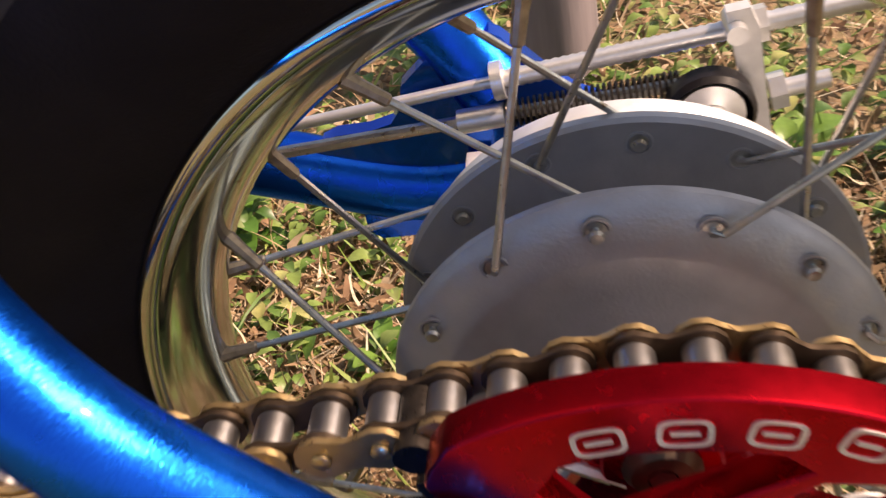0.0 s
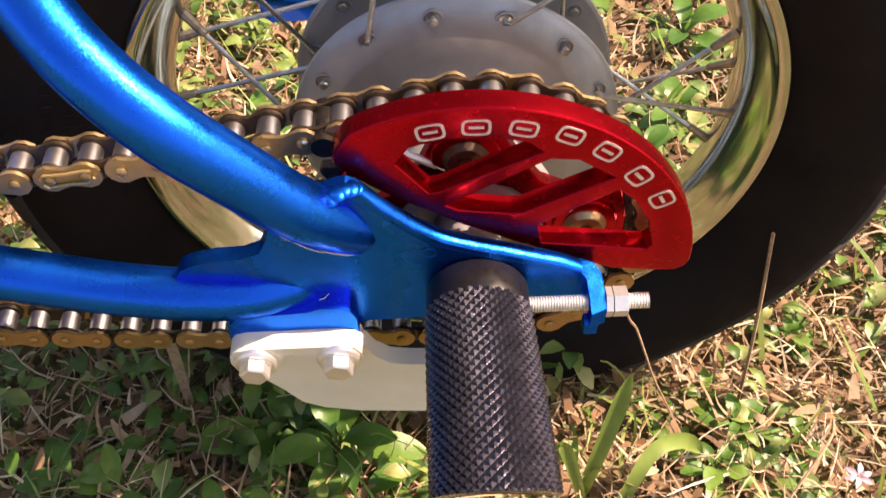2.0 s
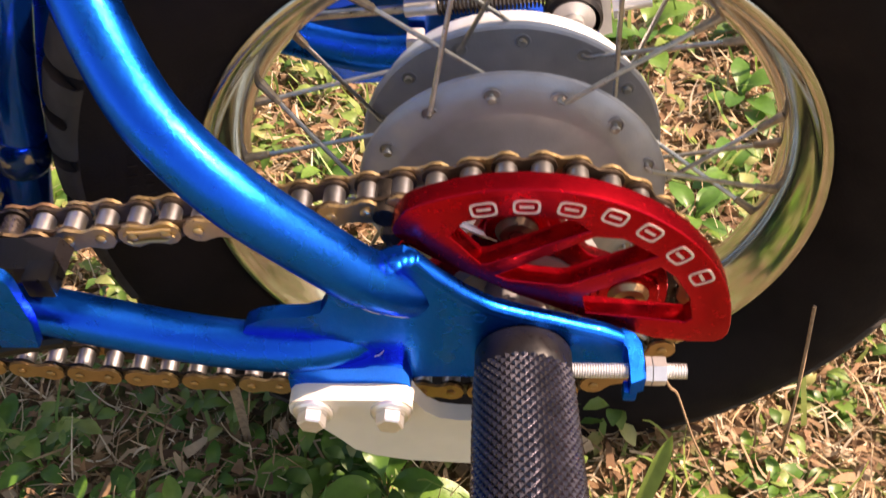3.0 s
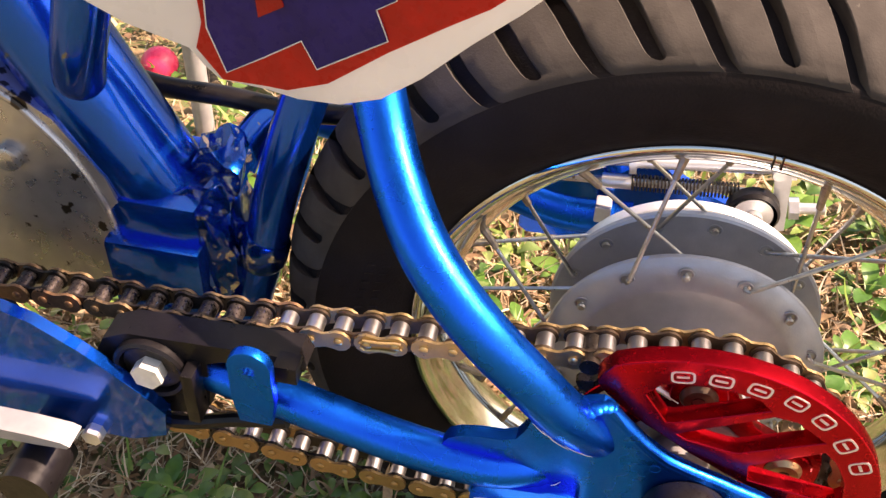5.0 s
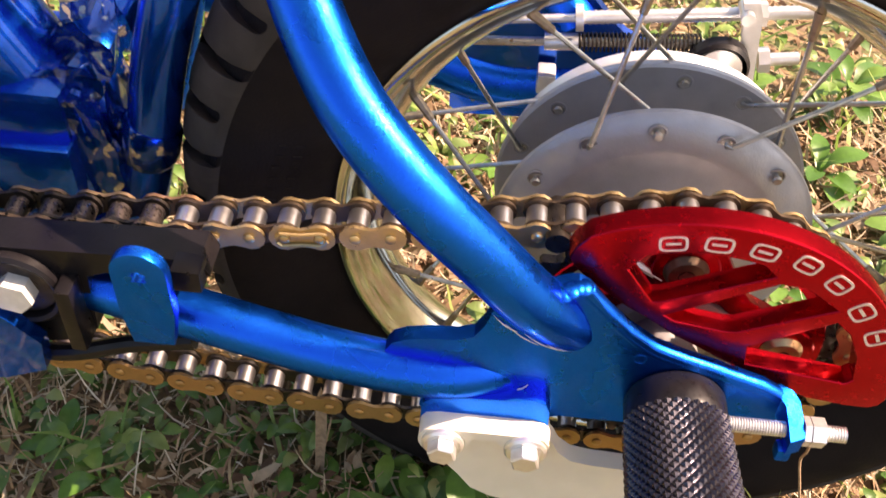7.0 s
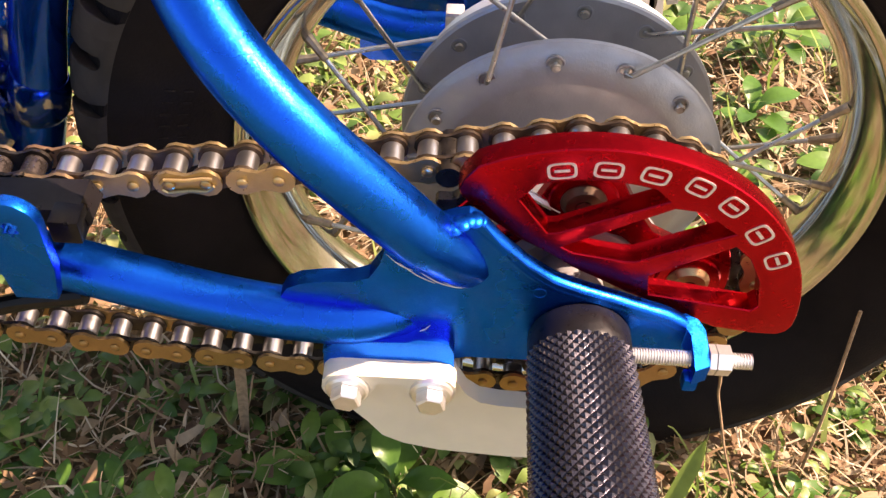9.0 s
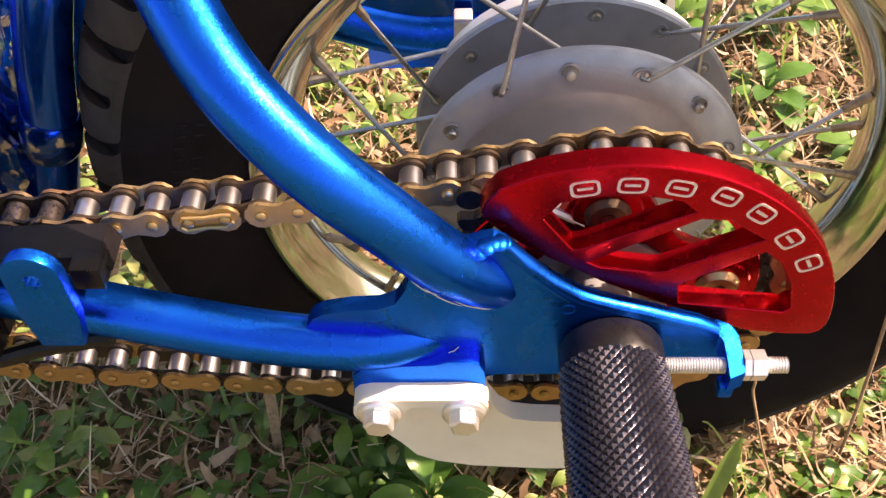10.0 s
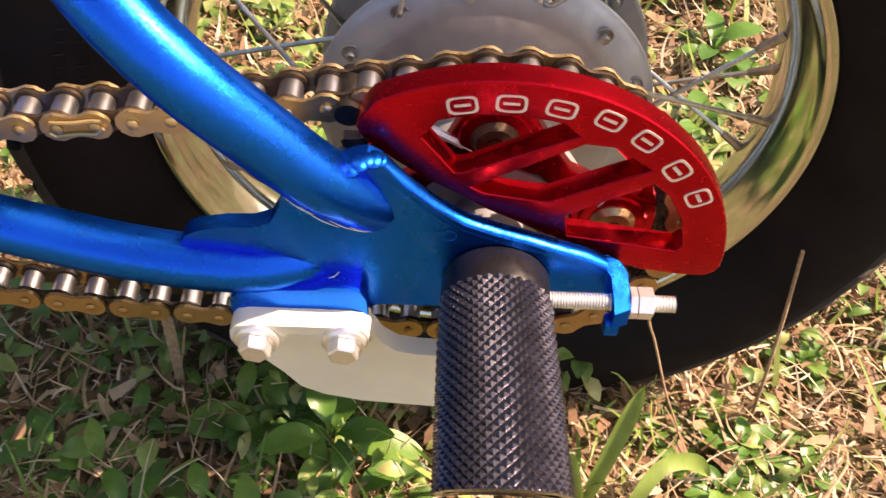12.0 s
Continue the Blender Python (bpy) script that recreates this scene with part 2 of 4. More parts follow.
def tube(bm, pts, radius, sides=16, cap=True):
    """A round bar along points in mm; radius one number or one a point."""
    pts = [Vector(p) for p in pts]
    radii = radius if isinstance(radius, (list, tuple)) else [radius] * len(pts)
    rings, u = [], None
    for i, p in enumerate(pts):
        d = (pts[min(i + 1, len(pts) - 1)] - pts[max(i - 1, 0)]).normalized()
        u = (u - d * u.dot(d)).normalized() if u else d.orthogonal().normalized()
        w = d.cross(u)
        rings.append([bm.verts.new(P(*(p + radii[i] * (math.cos(a) * u + math.sin(a) * w)))) for a in (2 * math.pi * k / sides for k in range(sides))])
    for a, b in zip(rings, rings[1:]):
        for k in range(sides):
            bm.faces.new((a[k], a[(k + 1) % sides], b[(k + 1) % sides], b[k]))
    if cap:
        bm.faces.new(rings[0][::-1]), bm.faces.new(rings[-1])
    return bm


def lathe(bm, profile, centre=(0, 0), sides=96, closed=False):
    """Turns (radius, y) about the y direction through centre (x, z)."""
    rings = []
    for r, y in profile:
        if r < 1e-6:
            rings.append([bm.verts.new(P(centre[0], y, centre[1]))])
        else:
            rings.append([bm.verts.new(P(centre[0] + r * math.sin(a), y, centre[1] + r * math.cos(a))) for a in (2 * math.pi * k / sides for k in range(sides))])
    pairs = list(zip(rings, rings[1:])) + ([(rings[-1], rings[0])] if closed else [])
    for a, b in pairs:
        for k in range(sides):
            j = (k + 1) % sides
            loop = (a[k], a[j], b[j], b[k]) if len(a) > 1 and len(b) > 1 else (a[0], b[j], b[k]) if len(a) == 1 else (a[k], a[j], b[0])
            bm.faces.new(loop)
    return bm


def slab(bm, outer, y0, y1, holes=()):
    """A flat plate with openings: loops of (x, z), between two y."""
    front, pairs = [], []
    for loop in (outer, *holes):
        a, b = [bm.verts.new(P(x, y0, z)) for x, z in loop], [bm.verts.new(P(x, y1, z)) for x, z in loop]
        pairs.append((a, b))
        front += [bm.edges.new((a[k], a[(k + 1) % len(a)])) for k in range(len(a))]
    if holes:
        made = bmesh.ops.triangle_fill(bm, edges=front, use_beauty=True, use_dissolve=False, normal=(0, -1, 0))
        faces = [f for f in made["geom"] if isinstance(f, bmesh.types.BMFace)]
    else:
        faces = [bm.faces.new(pairs[0][0])]
    back = {v: w for a, b in pairs for v, w in zip(a, b)}
    for f in faces:
        bm.faces.new([back[v] for v in reversed(f.verts)])
    for a, b in pairs:
        for k in range(len(a)):
            j = (k + 1) % len(a)
            bm.faces.new((a[k], a[j], b[j], b[k]))
    return bm


def arc(r, a0, a1, n, centre=(0, 0)):
    """Points (x, z) on a circle; angles in degrees from straight up towards the rear."""
    return [(centre[0] + r * math.sin(radians(a0 + (a1 - a0) * k / n)), centre[1] + r * math.cos(radians(a0 + (a1 - a0) * k / n))) for k in range(n + 1)]


def rod(bm, a, b, r, sides=12):
    return tube(bm, [a, b], r, sides)


def hex_prism(bm, a, b, r):
    return tube(bm, [a, b], r, 6)


def block(bm, lo, hi, ease_by=0.0):
    made = bmesh.ops.create_cube(bm, size=1.0)["verts"]
    for v in made:
        v.co = P(*[lo[k] + (v.co[k] + 0.5) * (hi[k] - lo[k]) for k in range(3)])
    if ease_by:
        ease(bm, ease_by)
    return bm


def mesh_of(name, verts, faces):
    me = bpy.data.meshes.new(name)
    me.from_pydata(verts, [], faces)
    me.update()
    return me

# ---- the small motorcycle ----
bike = thing("motorcycle", "small blue motorcycle with spoked wheel standing in weedy dry grass", "motorcycle")


TREAD_PHASE = -3.9


def build_wheel():
    bead = [(136.5, 20.5), (135.8, 19.2), (133.5, 18), (130.5, 17), (127.5, 15), (124, 11.5), (121.8, 6.5), (121, 0)]
    well = [(135.9, 21.3), (134.2, 21.6), (132.2, 21.0), (130.9, 19.8), (130.1, 18.5), (128.2, 16.8), (124.6, 13.6), (120.6, 9), (118.2, 4.5), (117.4, 0)]
    loop = [(r, -y) for r, y in bead] + bead[-2::-1] + well + [(r, -y) for r, y in well[-2::-1]]
    rim = part("wheel", lathe(bmesh.new(), loop, sides=160, closed=True), CHROME, bike, "polished chrome steel rim with fine scratches", sharp=50)
    # tyre carcass
    half = [(133, 17), (136.2, 19.8), (138.5, 21.6), (141, 25), (147, 30.2), (156, 35.4), (166, 38.4), (174, 38.6), (181, 37.4), (183, 36.4), (184, 33.4), (188, 28.5), (193, 20), (196, 10), (197, 0)]
    part("tyre", lathe(bmesh.new(), [(r, -y) for r, y in half] + half[-2::-1], sides=160), RUBBER, rim, "black rubber tyre with smooth sidewall", sharp=60)
    # tread: a broad land cut by slanted slots, every second one open at the shoulder
    edge = [(180.5, 37.2), (184.5, 37.2), (190, 33.2), (195.5, 26.8), (200.5, 18), (203.3, 9.5), (204, 0)]
    repeats = 25
    stops = np.array([0, 0.04, 0.045, 0.08, 0.15, 0.205, 0.211, 0.217, 0.227, 0.243, 0.265, 0.29, 0.32, 0.4, 0.5, 0.6, 0.7, 0.8, 0.9, 1.0])
    rs, ys = np.interp(stops, np.linspace(0, 1, 7), [p[0] for p in edge]), np.interp(stops, np.linspace(0, 1, 7), [p[1] for p in edge])
    me_by_side = {}
    for side in (-1, 1):
        bm = bmesh.new()
        grid = []
        for f, r, y in zip(stops, rs, ys):
            row, at_deg = [], lambda d, deep=0.0: bm.verts.new(Vector(((r - deep) / 1000 * math.sin(radians(d - 7.0 * f)), side * (y - 0.25 * deep) / 1000, (r - deep) / 1000 * math.cos(radians(d - 7.0 * f)))))
            wide = []
            for mid, start in ((0.0, 0.04), (7.2, 0.21)):
                run = max(0.0, f - start)
                open_ = 0.0 if run == 0 else (1.0 if mid == 0 else min(1.0, math.sqrt(max(0.0, 1 - (1 - min(1, run / 0.085)) ** 2))))
                wide.append((mid, max(0.01, 1.02 * open_), 7.5 * min(1.0, open_ * 1.6)))
            (m0, h0, d0), (m1, h1, d1) = wide
            for d, deep in ((-3.6, 0), (-2.2, 0), (m0 - h0 - 0.12, 0), (m0 - h0, 0.35 if d0 else 0), (m0 - h0, d0), (m0 + h0, d0), (m0 + h0, 0.35 if d0 else 0), (m0 + h0 + 0.12, 0), (2.8, 0), (4.7, 0), (m1 - h1 - 0.12, 0), (m1 - h1, 0.35 if d1 else 0), (m1 - h1, d1), (m1 + h1, d1), (m1 + h1, 0.35 if d1 else 0), (m1 + h1 + 0.12, 0), (9.7, 0), (10.8, 0)):
                row.append(at_deg(d, deep))
            grid.append(row)
        for a, b in zip(grid, grid[1:]):
            for k in range(len(a) - 1):
                bm.faces.new((a[k], a[k + 1], b[k + 1], b[k]))
        bmesh.ops.recalc_face_normals(bm, faces=bm.faces)
        me = bpy.data.meshes.new("tread_block")
        bm.to_mesh(me)
        bm.free()
        me.materials.append(TREAD)
        me.polygons.foreach_set("use_smooth", [True] * len(me.polygons))
        me.set_sharp_from_angle(angle=radians(40))
        me_by_side[side] = me
    for side in (-1, 1):
        for k in range(repeats):
            ob = new("tread_block", me_by_side[side])
            ob.parent = rim
            ob.matrix_basis = Matrix.Translation(P(0, 0, 0)) @ Matrix.Rotation(radians(360 / repeats * (k + (0.25 if side > 0 else 0)) + TREAD_PHASE), 4, "Y")
    # worn raised lettering on the sidewall, as plain bars
    for k, (a, r, h) in enumerate([(-70.5 - 2.2 * k, 153.5 + 6.5 * j, 1.0 - 0.2 * ((k + j) % 3)) for k in range(6) for j in range(2)]):
        y = -34.2 - 0.42 * (r - 153.5)
        u, w = math.sin(radians(a)), math.cos(radians(a))
        part("sidewall_bar", tube(bmesh.new(), [((r + d) * u, y - 0.1 - 0.42 * d, (r + d) * w) for d in (-1.8, 1.8)], 0.55 * h, 6), RUBBER, rim)
    # hub: two flanges on a waisted barrel
    hub = part("hub", lathe(bmesh.new(), [(0, -44), (22, -44), (24, -42), (24, -26), (30, -22), (44, -20.2), (52.5, -20.2), (54.5, -19.8), (64.5, -15.0), (66.4, -13.6), (67.6, -12.2), (67.9, -10.5), (67, -9.2), (65, -8.2), (58, -7.4), (44, -4), (40, 0),
               (40, 10), (44, 15), (52, 17), (67.4, 17), (68.6, 18), (68.6, 20.5), (67.8, 21.5), (63, 22), (63, 24), (0, 24)], sides=144), HUB, rim, "grey cast aluminium hub with drilled flanges", sharp=28)
    part("brake_drum_rim", lathe(bmesh.new(), [(56, 23.5), (62.5, 23.5), (63.6, 24.2), (63.6, 26.4), (62.8, 27), (62.0, 27), (62.0, 28.2), (63.2, 28.6), (63.6, 29.4), (63.6, 34.5), (61, 37), (54, 40), (44, 42), (0, 43)], sides=120), DRUM, rim, "pale machined brake drum rim", sharp=30)
    # spokes, nipples and the drilled holes round both flanges
    for side, phase in ((-1, -7.68), (1, 4.2)):
        for k in range(14):
            a = phase + k * 360 / 14
            outside = k % 2 == 1
            lead = 23.5 if outside else -23.5
            # the face that carries the hole, and the side of the flange on which the spoke leaves
            face = -16.9 if side < 0 else 17.0
            y_head = (-20.0 if outside else -6.4) if side < 0 else (15.2 if outside else 24.0)
            y_end = (-7.0 if outside else -19.6) if side < 0 else (23.6 if outside else 15.6)
            h = (61 * math.sin(radians(a)), 61 * math.cos(radians(a)))
            e = (117 * math.sin(radians(a + lead)), 117 * math.cos(radians(a + lead)))
            way = Vector((e[0] - h[0], 0, e[1] - h[1])).normalized()
            bm = bmesh.new()
            tube(bm, [(h[0], y_end, h[1]), (h[0], y_head * 0.9 + y_end * 0.1, h[1]), (h[0] + way.x * 2.2, y_head, h[1] + way.z * 2.2), (e[0], side * 5.0, e[1])], 1.05, 8)
            s_ = 1 if y_end > y_head else -1
            lathe(bm, [(0, y_end + s_ * 0.9), (1.6, y_end + s_ * 0.7), (2.1, y_end - s_ * 0.2), (1.4, y_end - s_ * 1.4)], centre=h, sides=12)
            part("spoke", bm, STEEL, rim)
            tip = Vector((e[0], side * 5.0, e[1]))
            back = Vector((h[0], y_head, h[1]))
            d = (back - tip).normalized()
            part("nipple", tube(bmesh.new(), [tip - d * 2.5, tip + d * 2, tip + d * 9, tip + d * 9.6], [2.3, 1.9, 1.7, 1.2], 8), BRASS, rim)
            part("spoke_hole", lathe(bmesh.new(), [(3.9, face + 0.4), (3.7, face - 0.25), (3.1, face - 0.3), (2.7, face + 0.2), (2.5, face + 2.5), (0, face + 2.6)], centre=h, sides=16), HUB, rim)
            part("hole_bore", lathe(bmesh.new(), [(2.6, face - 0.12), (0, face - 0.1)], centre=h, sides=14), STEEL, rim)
    # raised seam of the hub casting and weld seam of the rim
    part("casting_seam", block(bmesh.new(), (-0.35, -18.9, 42), (0.35, -17.6, 55), 0.2), HUB, rim)
    for x in (12.6, 16.2):
        part("rim_seam", block(bmesh.new(), (x - 0.4, -21.9, 129.5), (x + 0.4, -18.5, 136.4), 0.1), BLACK_PLATE, rim)
    return rim


wheel = build_wheel()

# rear sprocket in the chain's plane
CHAIN_Y = -71.0
TEETH = 32
PITCH = 12.92
R_REAR = PITCH / (2 * math.sin(math.pi / TEETH))
R_FRONT = PITCH / (2 * math.sin(math.pi / 15))
FRONT = (-344.5, 8.0)
REAR = (4.5, 4.0)


def build_sprocket():
    step = 360 / TEETH
    outer = []
    for k in range(TEETH):
        a = k * step
        for da, r in ((-0.5, R_REAR - 5.2), (-0.3, R_REAR - 4.6), (-0.15, R_REAR - 2.0), (-0.07, R_REAR - 0.6), (0.07, R_REAR - 0.6), (0.15, R_REAR - 2.0), (0.3, R_REAR - 4.6)):
            outer.append((REAR[0] + r * math.sin(radians(a + da * step)), REAR[1] + r * math.cos(radians(a + da * step))))
    holes = []
    for q in range(4):
        a = q * 90 + 42.5
        on = lambda r, d: (REAR[0] + r * math.sin(radians(d)), REAR[1] + r * math.cos(radians(d)))
        holes.append(arc(53.5, a - 33, a + 33, 8, REAR) + [on(41, a + 18), on(36, a), on(41, a - 18)])
    centre = arc(27, 0, 350, 35, REAR)
    disc = part("sprocket", ease(slab(bmesh.new(), arc(57.6, 0, 354, 59, REAR), CHAIN_Y - 2.6, CHAIN_Y + 2.2, holes + [centre]), 0.5, segments=1), RED, bike, "red anodised rear sprocket")
    part("tooth_ring", ease(slab(bmesh.new(), outer, CHAIN_Y - 2.2, CHAIN_Y + 2.2, [arc(57.6, 0, 354, 59, REAR)]), 0.4, segments=1), ROLLER_OLD, disc, "dark oily steel tooth ring")
    part("sprocket_carrier", lathe(bmesh.new(), [(24, -30), (30, -44), (36, -60), (37, CHAIN_Y + 2.8), (29, CHAIN_Y + 2.8), (29, CHAIN_Y - 3.5), (25.5, CHAIN_Y - 5), (24, CHAIN_Y - 4), (20, CHAIN_Y + 1), (13, CHAIN_Y + 1), (13, -94), (0, -94)], centre=(2, 2), sides=64), GREY, disc, "bare aluminium sprocket carrier")
    for q in range(4):
        a = radians(q * 90 - 4.0)
        x, z = REAR[0] + 41.8 * math.sin(a), REAR[1] + 41.8 * math.cos(a)
        y = CHAIN_Y - 2.6
        part("carrier_pillar", lathe(bmesh.new(), [(0, -64), (10, -64), (11, -63), (11, CHAIN_Y + 2.6)], centre=(x, z), sides=24), DRUM, disc)
        b = part("sprocket_boss", lathe(bmesh.new(), [(12.5, y + 0.5), (12.5, y - 0.8), (11.8, y - 1.6), (8.0, y - 1.6)], centre=(x, z), sides=28), RED, disc)
        bm = lathe(bmesh.new(), [(8.2, y - 1.2), (8.2, y - 2.2), (6.4, y - 4.4), (3.2, y - 4.8), (3.0, y - 1.5), (0, y - 1.3)], centre=(x, z), sides=24)
        part("sprocket_bolt", bm, GOLD if q == 1 else DARK_BROWN, disc, "countersunk socket bolt")
        part("bolt_socket", hex_prism(bmesh.new(), (x, y - 2.0, z), (x, y - 4.9, z), 3.1), BLACK_PLATE, disc)
        part("washer_disc", lathe(bmesh.new(), [(11.5, y + 0.2), (11.5, y - 0.9), (9.5, y - 1.0)], centre=(x, z), sides=28), SILVER, disc)
    # milled steps on the arms of the sprocket
    for q in range(4):
        for s in (-1, 1):
            a, b = radians(q * 90 - 2.5 + s * 14), radians(q * 90 - 2.5 + s * 31)
            y = CHAIN_Y - 2.9
            part("milled_edge", rod(bmesh.new(), (REAR[0] + 37 * math.sin(a), y, REAR[1] + 37 * math.cos(a)), (REAR[0] + 59 * math.sin(b), y, REAR[1] + 59 * math.cos(b)), 1.5, 6), SILVER, disc)
    return disc


sprocket = build_sprocket()


# chain: rollers and plates along the two runs and round both sprockets
def chain_path():
    dx, dz = FRONT[0] - REAR[0], FRONT[1] - REAR[1]
    dist = math.hypot(dx, dz)
    base = math.atan2(dz, dx)
    off = math.acos((R_REAR - R_FRONT) / dist)
    up, low = base - off, base + off
    on = lambda c, r, a: (c[0] + r * math.cos(a), c[1] + r * math.sin(a))
    pts = []
    a_top = up % (2 * math.pi)
    a_low = low % (2 * math.pi)
    # along the top from front to rear, over the rear sprocket, back along the bottom, round the front
    top_f, top_r = on(FRONT, R_FRONT, a_top), on(REAR, R_REAR, a_top)
    low_f, low_r = on(FRONT, R_FRONT, a_low), on(REAR, R_REAR, a_low)
    fine = []
    for k in range(400):
        t = k / 400
        sag = -11.2 * math.sin(math.pi * t) ** 0.9
        fine.append((top_f[0] + (top_r[0] - top_f[0]) * t, top_f[1] + (top_r[1] - top_f[1]) * t + sag))
    span = (a_top - a_low) % (2 * math.pi)
    for k in range(400):
        fine.append(on(REAR, R_REAR, a_top - span * k / 400))
    for k in range(400):
        t = k / 400
        sag = 9.5 * math.sin(math.pi * t)
        fine.append((low_r[0] + (low_f[0] - low_r[0]) * t, low_r[1] + (low_f[1] - low_r[1]) * t - sag))
    back = 2 * math.pi - span
    for k in range(400):
        fine.append(on(FRONT, R_FRONT, a_low - back * k / 400))
    f = np.array(fine)
    seg = np.hypot(*np.diff(np.vstack([f, f[:1]]), axis=0).T)
    s = np.r_[0, np.cumsum(seg)]
    count = 2 * round(s[-1] / PITCH / 2)
    g = np.vstack([f, f[:1]])
    # an outer link sits with its middle at the joining link's place on the upper run
    at = s[int(np.argmin(np.abs(f[:400, 0] + 136.2)))] * count / s[-1]
    want = (np.arange(count) + (at - 0.5) % 2) * s[-1] / count
    return [(np.interp(w % s[-1], s, g[:, 0]), np.interp(w % s[-1], s, g[:, 1])) for w in want]



def figure_eight(length, r, waist):
    """The waisted outline of a chain plate along x, from pin to pin."""
    h = length / 2
    pts = []
    for k in range(9):
        a = radians(-125 + 250 * k / 8)
        pts.append((h + r * math.cos(a), r * math.sin(a)))
    pts.append((0, waist))
    for k in range(9):
        a = radians(55 + 250 * k / 8)
        pts.append((-h + r * math.cos(a), r * math.sin(a)))
    pts.append((0, -waist))
    return pts


def link_mesh_at(name, bm, mat):
    bmesh.ops.recalc_face_normals(bm, faces=bm.faces)
    for v in bm.verts:
        v.co.z -= AXLE
    me = bpy.data.meshes.new(name)
    bm.to_mesh(me)
    bm.free()
    me.materials.append(mat)
    me.polygons.foreach_set("use_smooth", [True] * len(me.polygons))
    me.set_sharp_from_angle(angle=radians(40))
    return me


def plate_pair(r, waist, y_in, thick):
    out = []
    for s in (-1, 1):
        bm = slab(bmesh.new(), figure_eight(PITCH, r, waist), s * y_in, s * (y_in + thick))
        out.append(ease(bm, 0.35, segments=1))
    return out


def build_chain():
    pts = chain_path()
    n = len(pts)
    holder = part("chain", rod(bmesh.new(), (FRONT[0], CHAIN_Y - 4, FRONT[1]), (FRONT[0], CHAIN_Y + 4, FRONT[1]), 24, 30), BLACK_PLATE, bike, "gold roller chain, oily and browned towards the engine")
    meshes = {}
    for tone, plate, inner, roll in (("new", GOLD, DARK_BROWN, ROLLER), ("old", GREASY, BLACK_PLATE, ROLLER_OLD), ("rust", RUSTY, BLACK_PLATE, ROLLER)):
        near, far = plate_pair(5.8, 4.0, 6.5, 1.5)
        for bm, s in ((near, -1), (far, 1)):
            for x in (-PITCH / 2, PITCH / 2):
                lathe(bm, [(2.1, s * 7.8), (2.1, s * 8.7), (1.6, s * 9.1), (0, s * 9.2)], centre=(x, 0), sides=12)
        meshes[tone, "near"], meshes[tone, "far"] = link_mesh_at("outer_plate", near, plate), link_mesh_at("outer_plate", far, plate)
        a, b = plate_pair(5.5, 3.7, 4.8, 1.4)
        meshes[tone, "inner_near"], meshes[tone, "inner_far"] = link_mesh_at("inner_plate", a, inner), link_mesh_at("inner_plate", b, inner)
        meshes[tone, "roller"] = link_mesh_at("roller", lathe(bmesh.new(), [(0, -4.7), (3.7, -4.7), (4.1, -4.3), (4.15, 0), (4.1, 4.3), (3.7, 4.7), (0, 4.7)], sides=20), roll)
    for k, (x, z) in enumerate(pts):
        x2, z2 = pts[(k + 1) % n]
        bottom = z < 0 and x > -300
        tone = "old" if (x < -186 and z > 0) or x < -235 else ("rust" if bottom else "new")

        def place(key, x0, z0, turn=0.0):
            me = meshes[tone, key]
            ob = new(me.name.split(".")[0], me)
            ob.parent = holder
            ob.matrix_basis = Matrix.Translation(P(x0, CHAIN_Y, z0)) @ Matrix.Rotation(turn, 4, "Y")

        place("roller", x, z)
        turn = -math.atan2(z2 - z, x2 - x)
        mx, mz = (x + x2) / 2, (z + z2) / 2
        if k % 2 == 0:
            place("near", mx, mz, turn), place("far", mx, mz, turn)
        else:
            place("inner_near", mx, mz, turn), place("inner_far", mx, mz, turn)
    # spring clip of the joining link
    k = min(range(0, n, 2), key=lambda i: abs((pts[i][0] + pts[(i + 1) % n][0]) / 2 + 136.2) + (500 if pts[i][1] < 0 else 0))
    (x, z), (x2, z2) = pts[k], pts[(k + 1) % n]
    d = Vector((x2 - x, 0, z2 - z)).normalized()
    up = Vector((-d.z, 0, d.x))
    mid = Vector(((x + x2) / 2, CHAIN_Y - 8.6, (z + z2) / 2))
    for s in (-1, 1):
        bm = tube(bmesh.new(), [mid - d * 9.2 + up * s * 1.2, mid - d * 7.5 + up * s * 3.1, mid + up * s * 2.5, mid + d * 6.5 + up * s * 3.1, mid + d * 9.5 + up * s * (2.6 if s > 0 else 0.6)], 0.75, 6)
        part("spring_clip", bm, GOLD, holder)
    return holder


chain = build_chain()


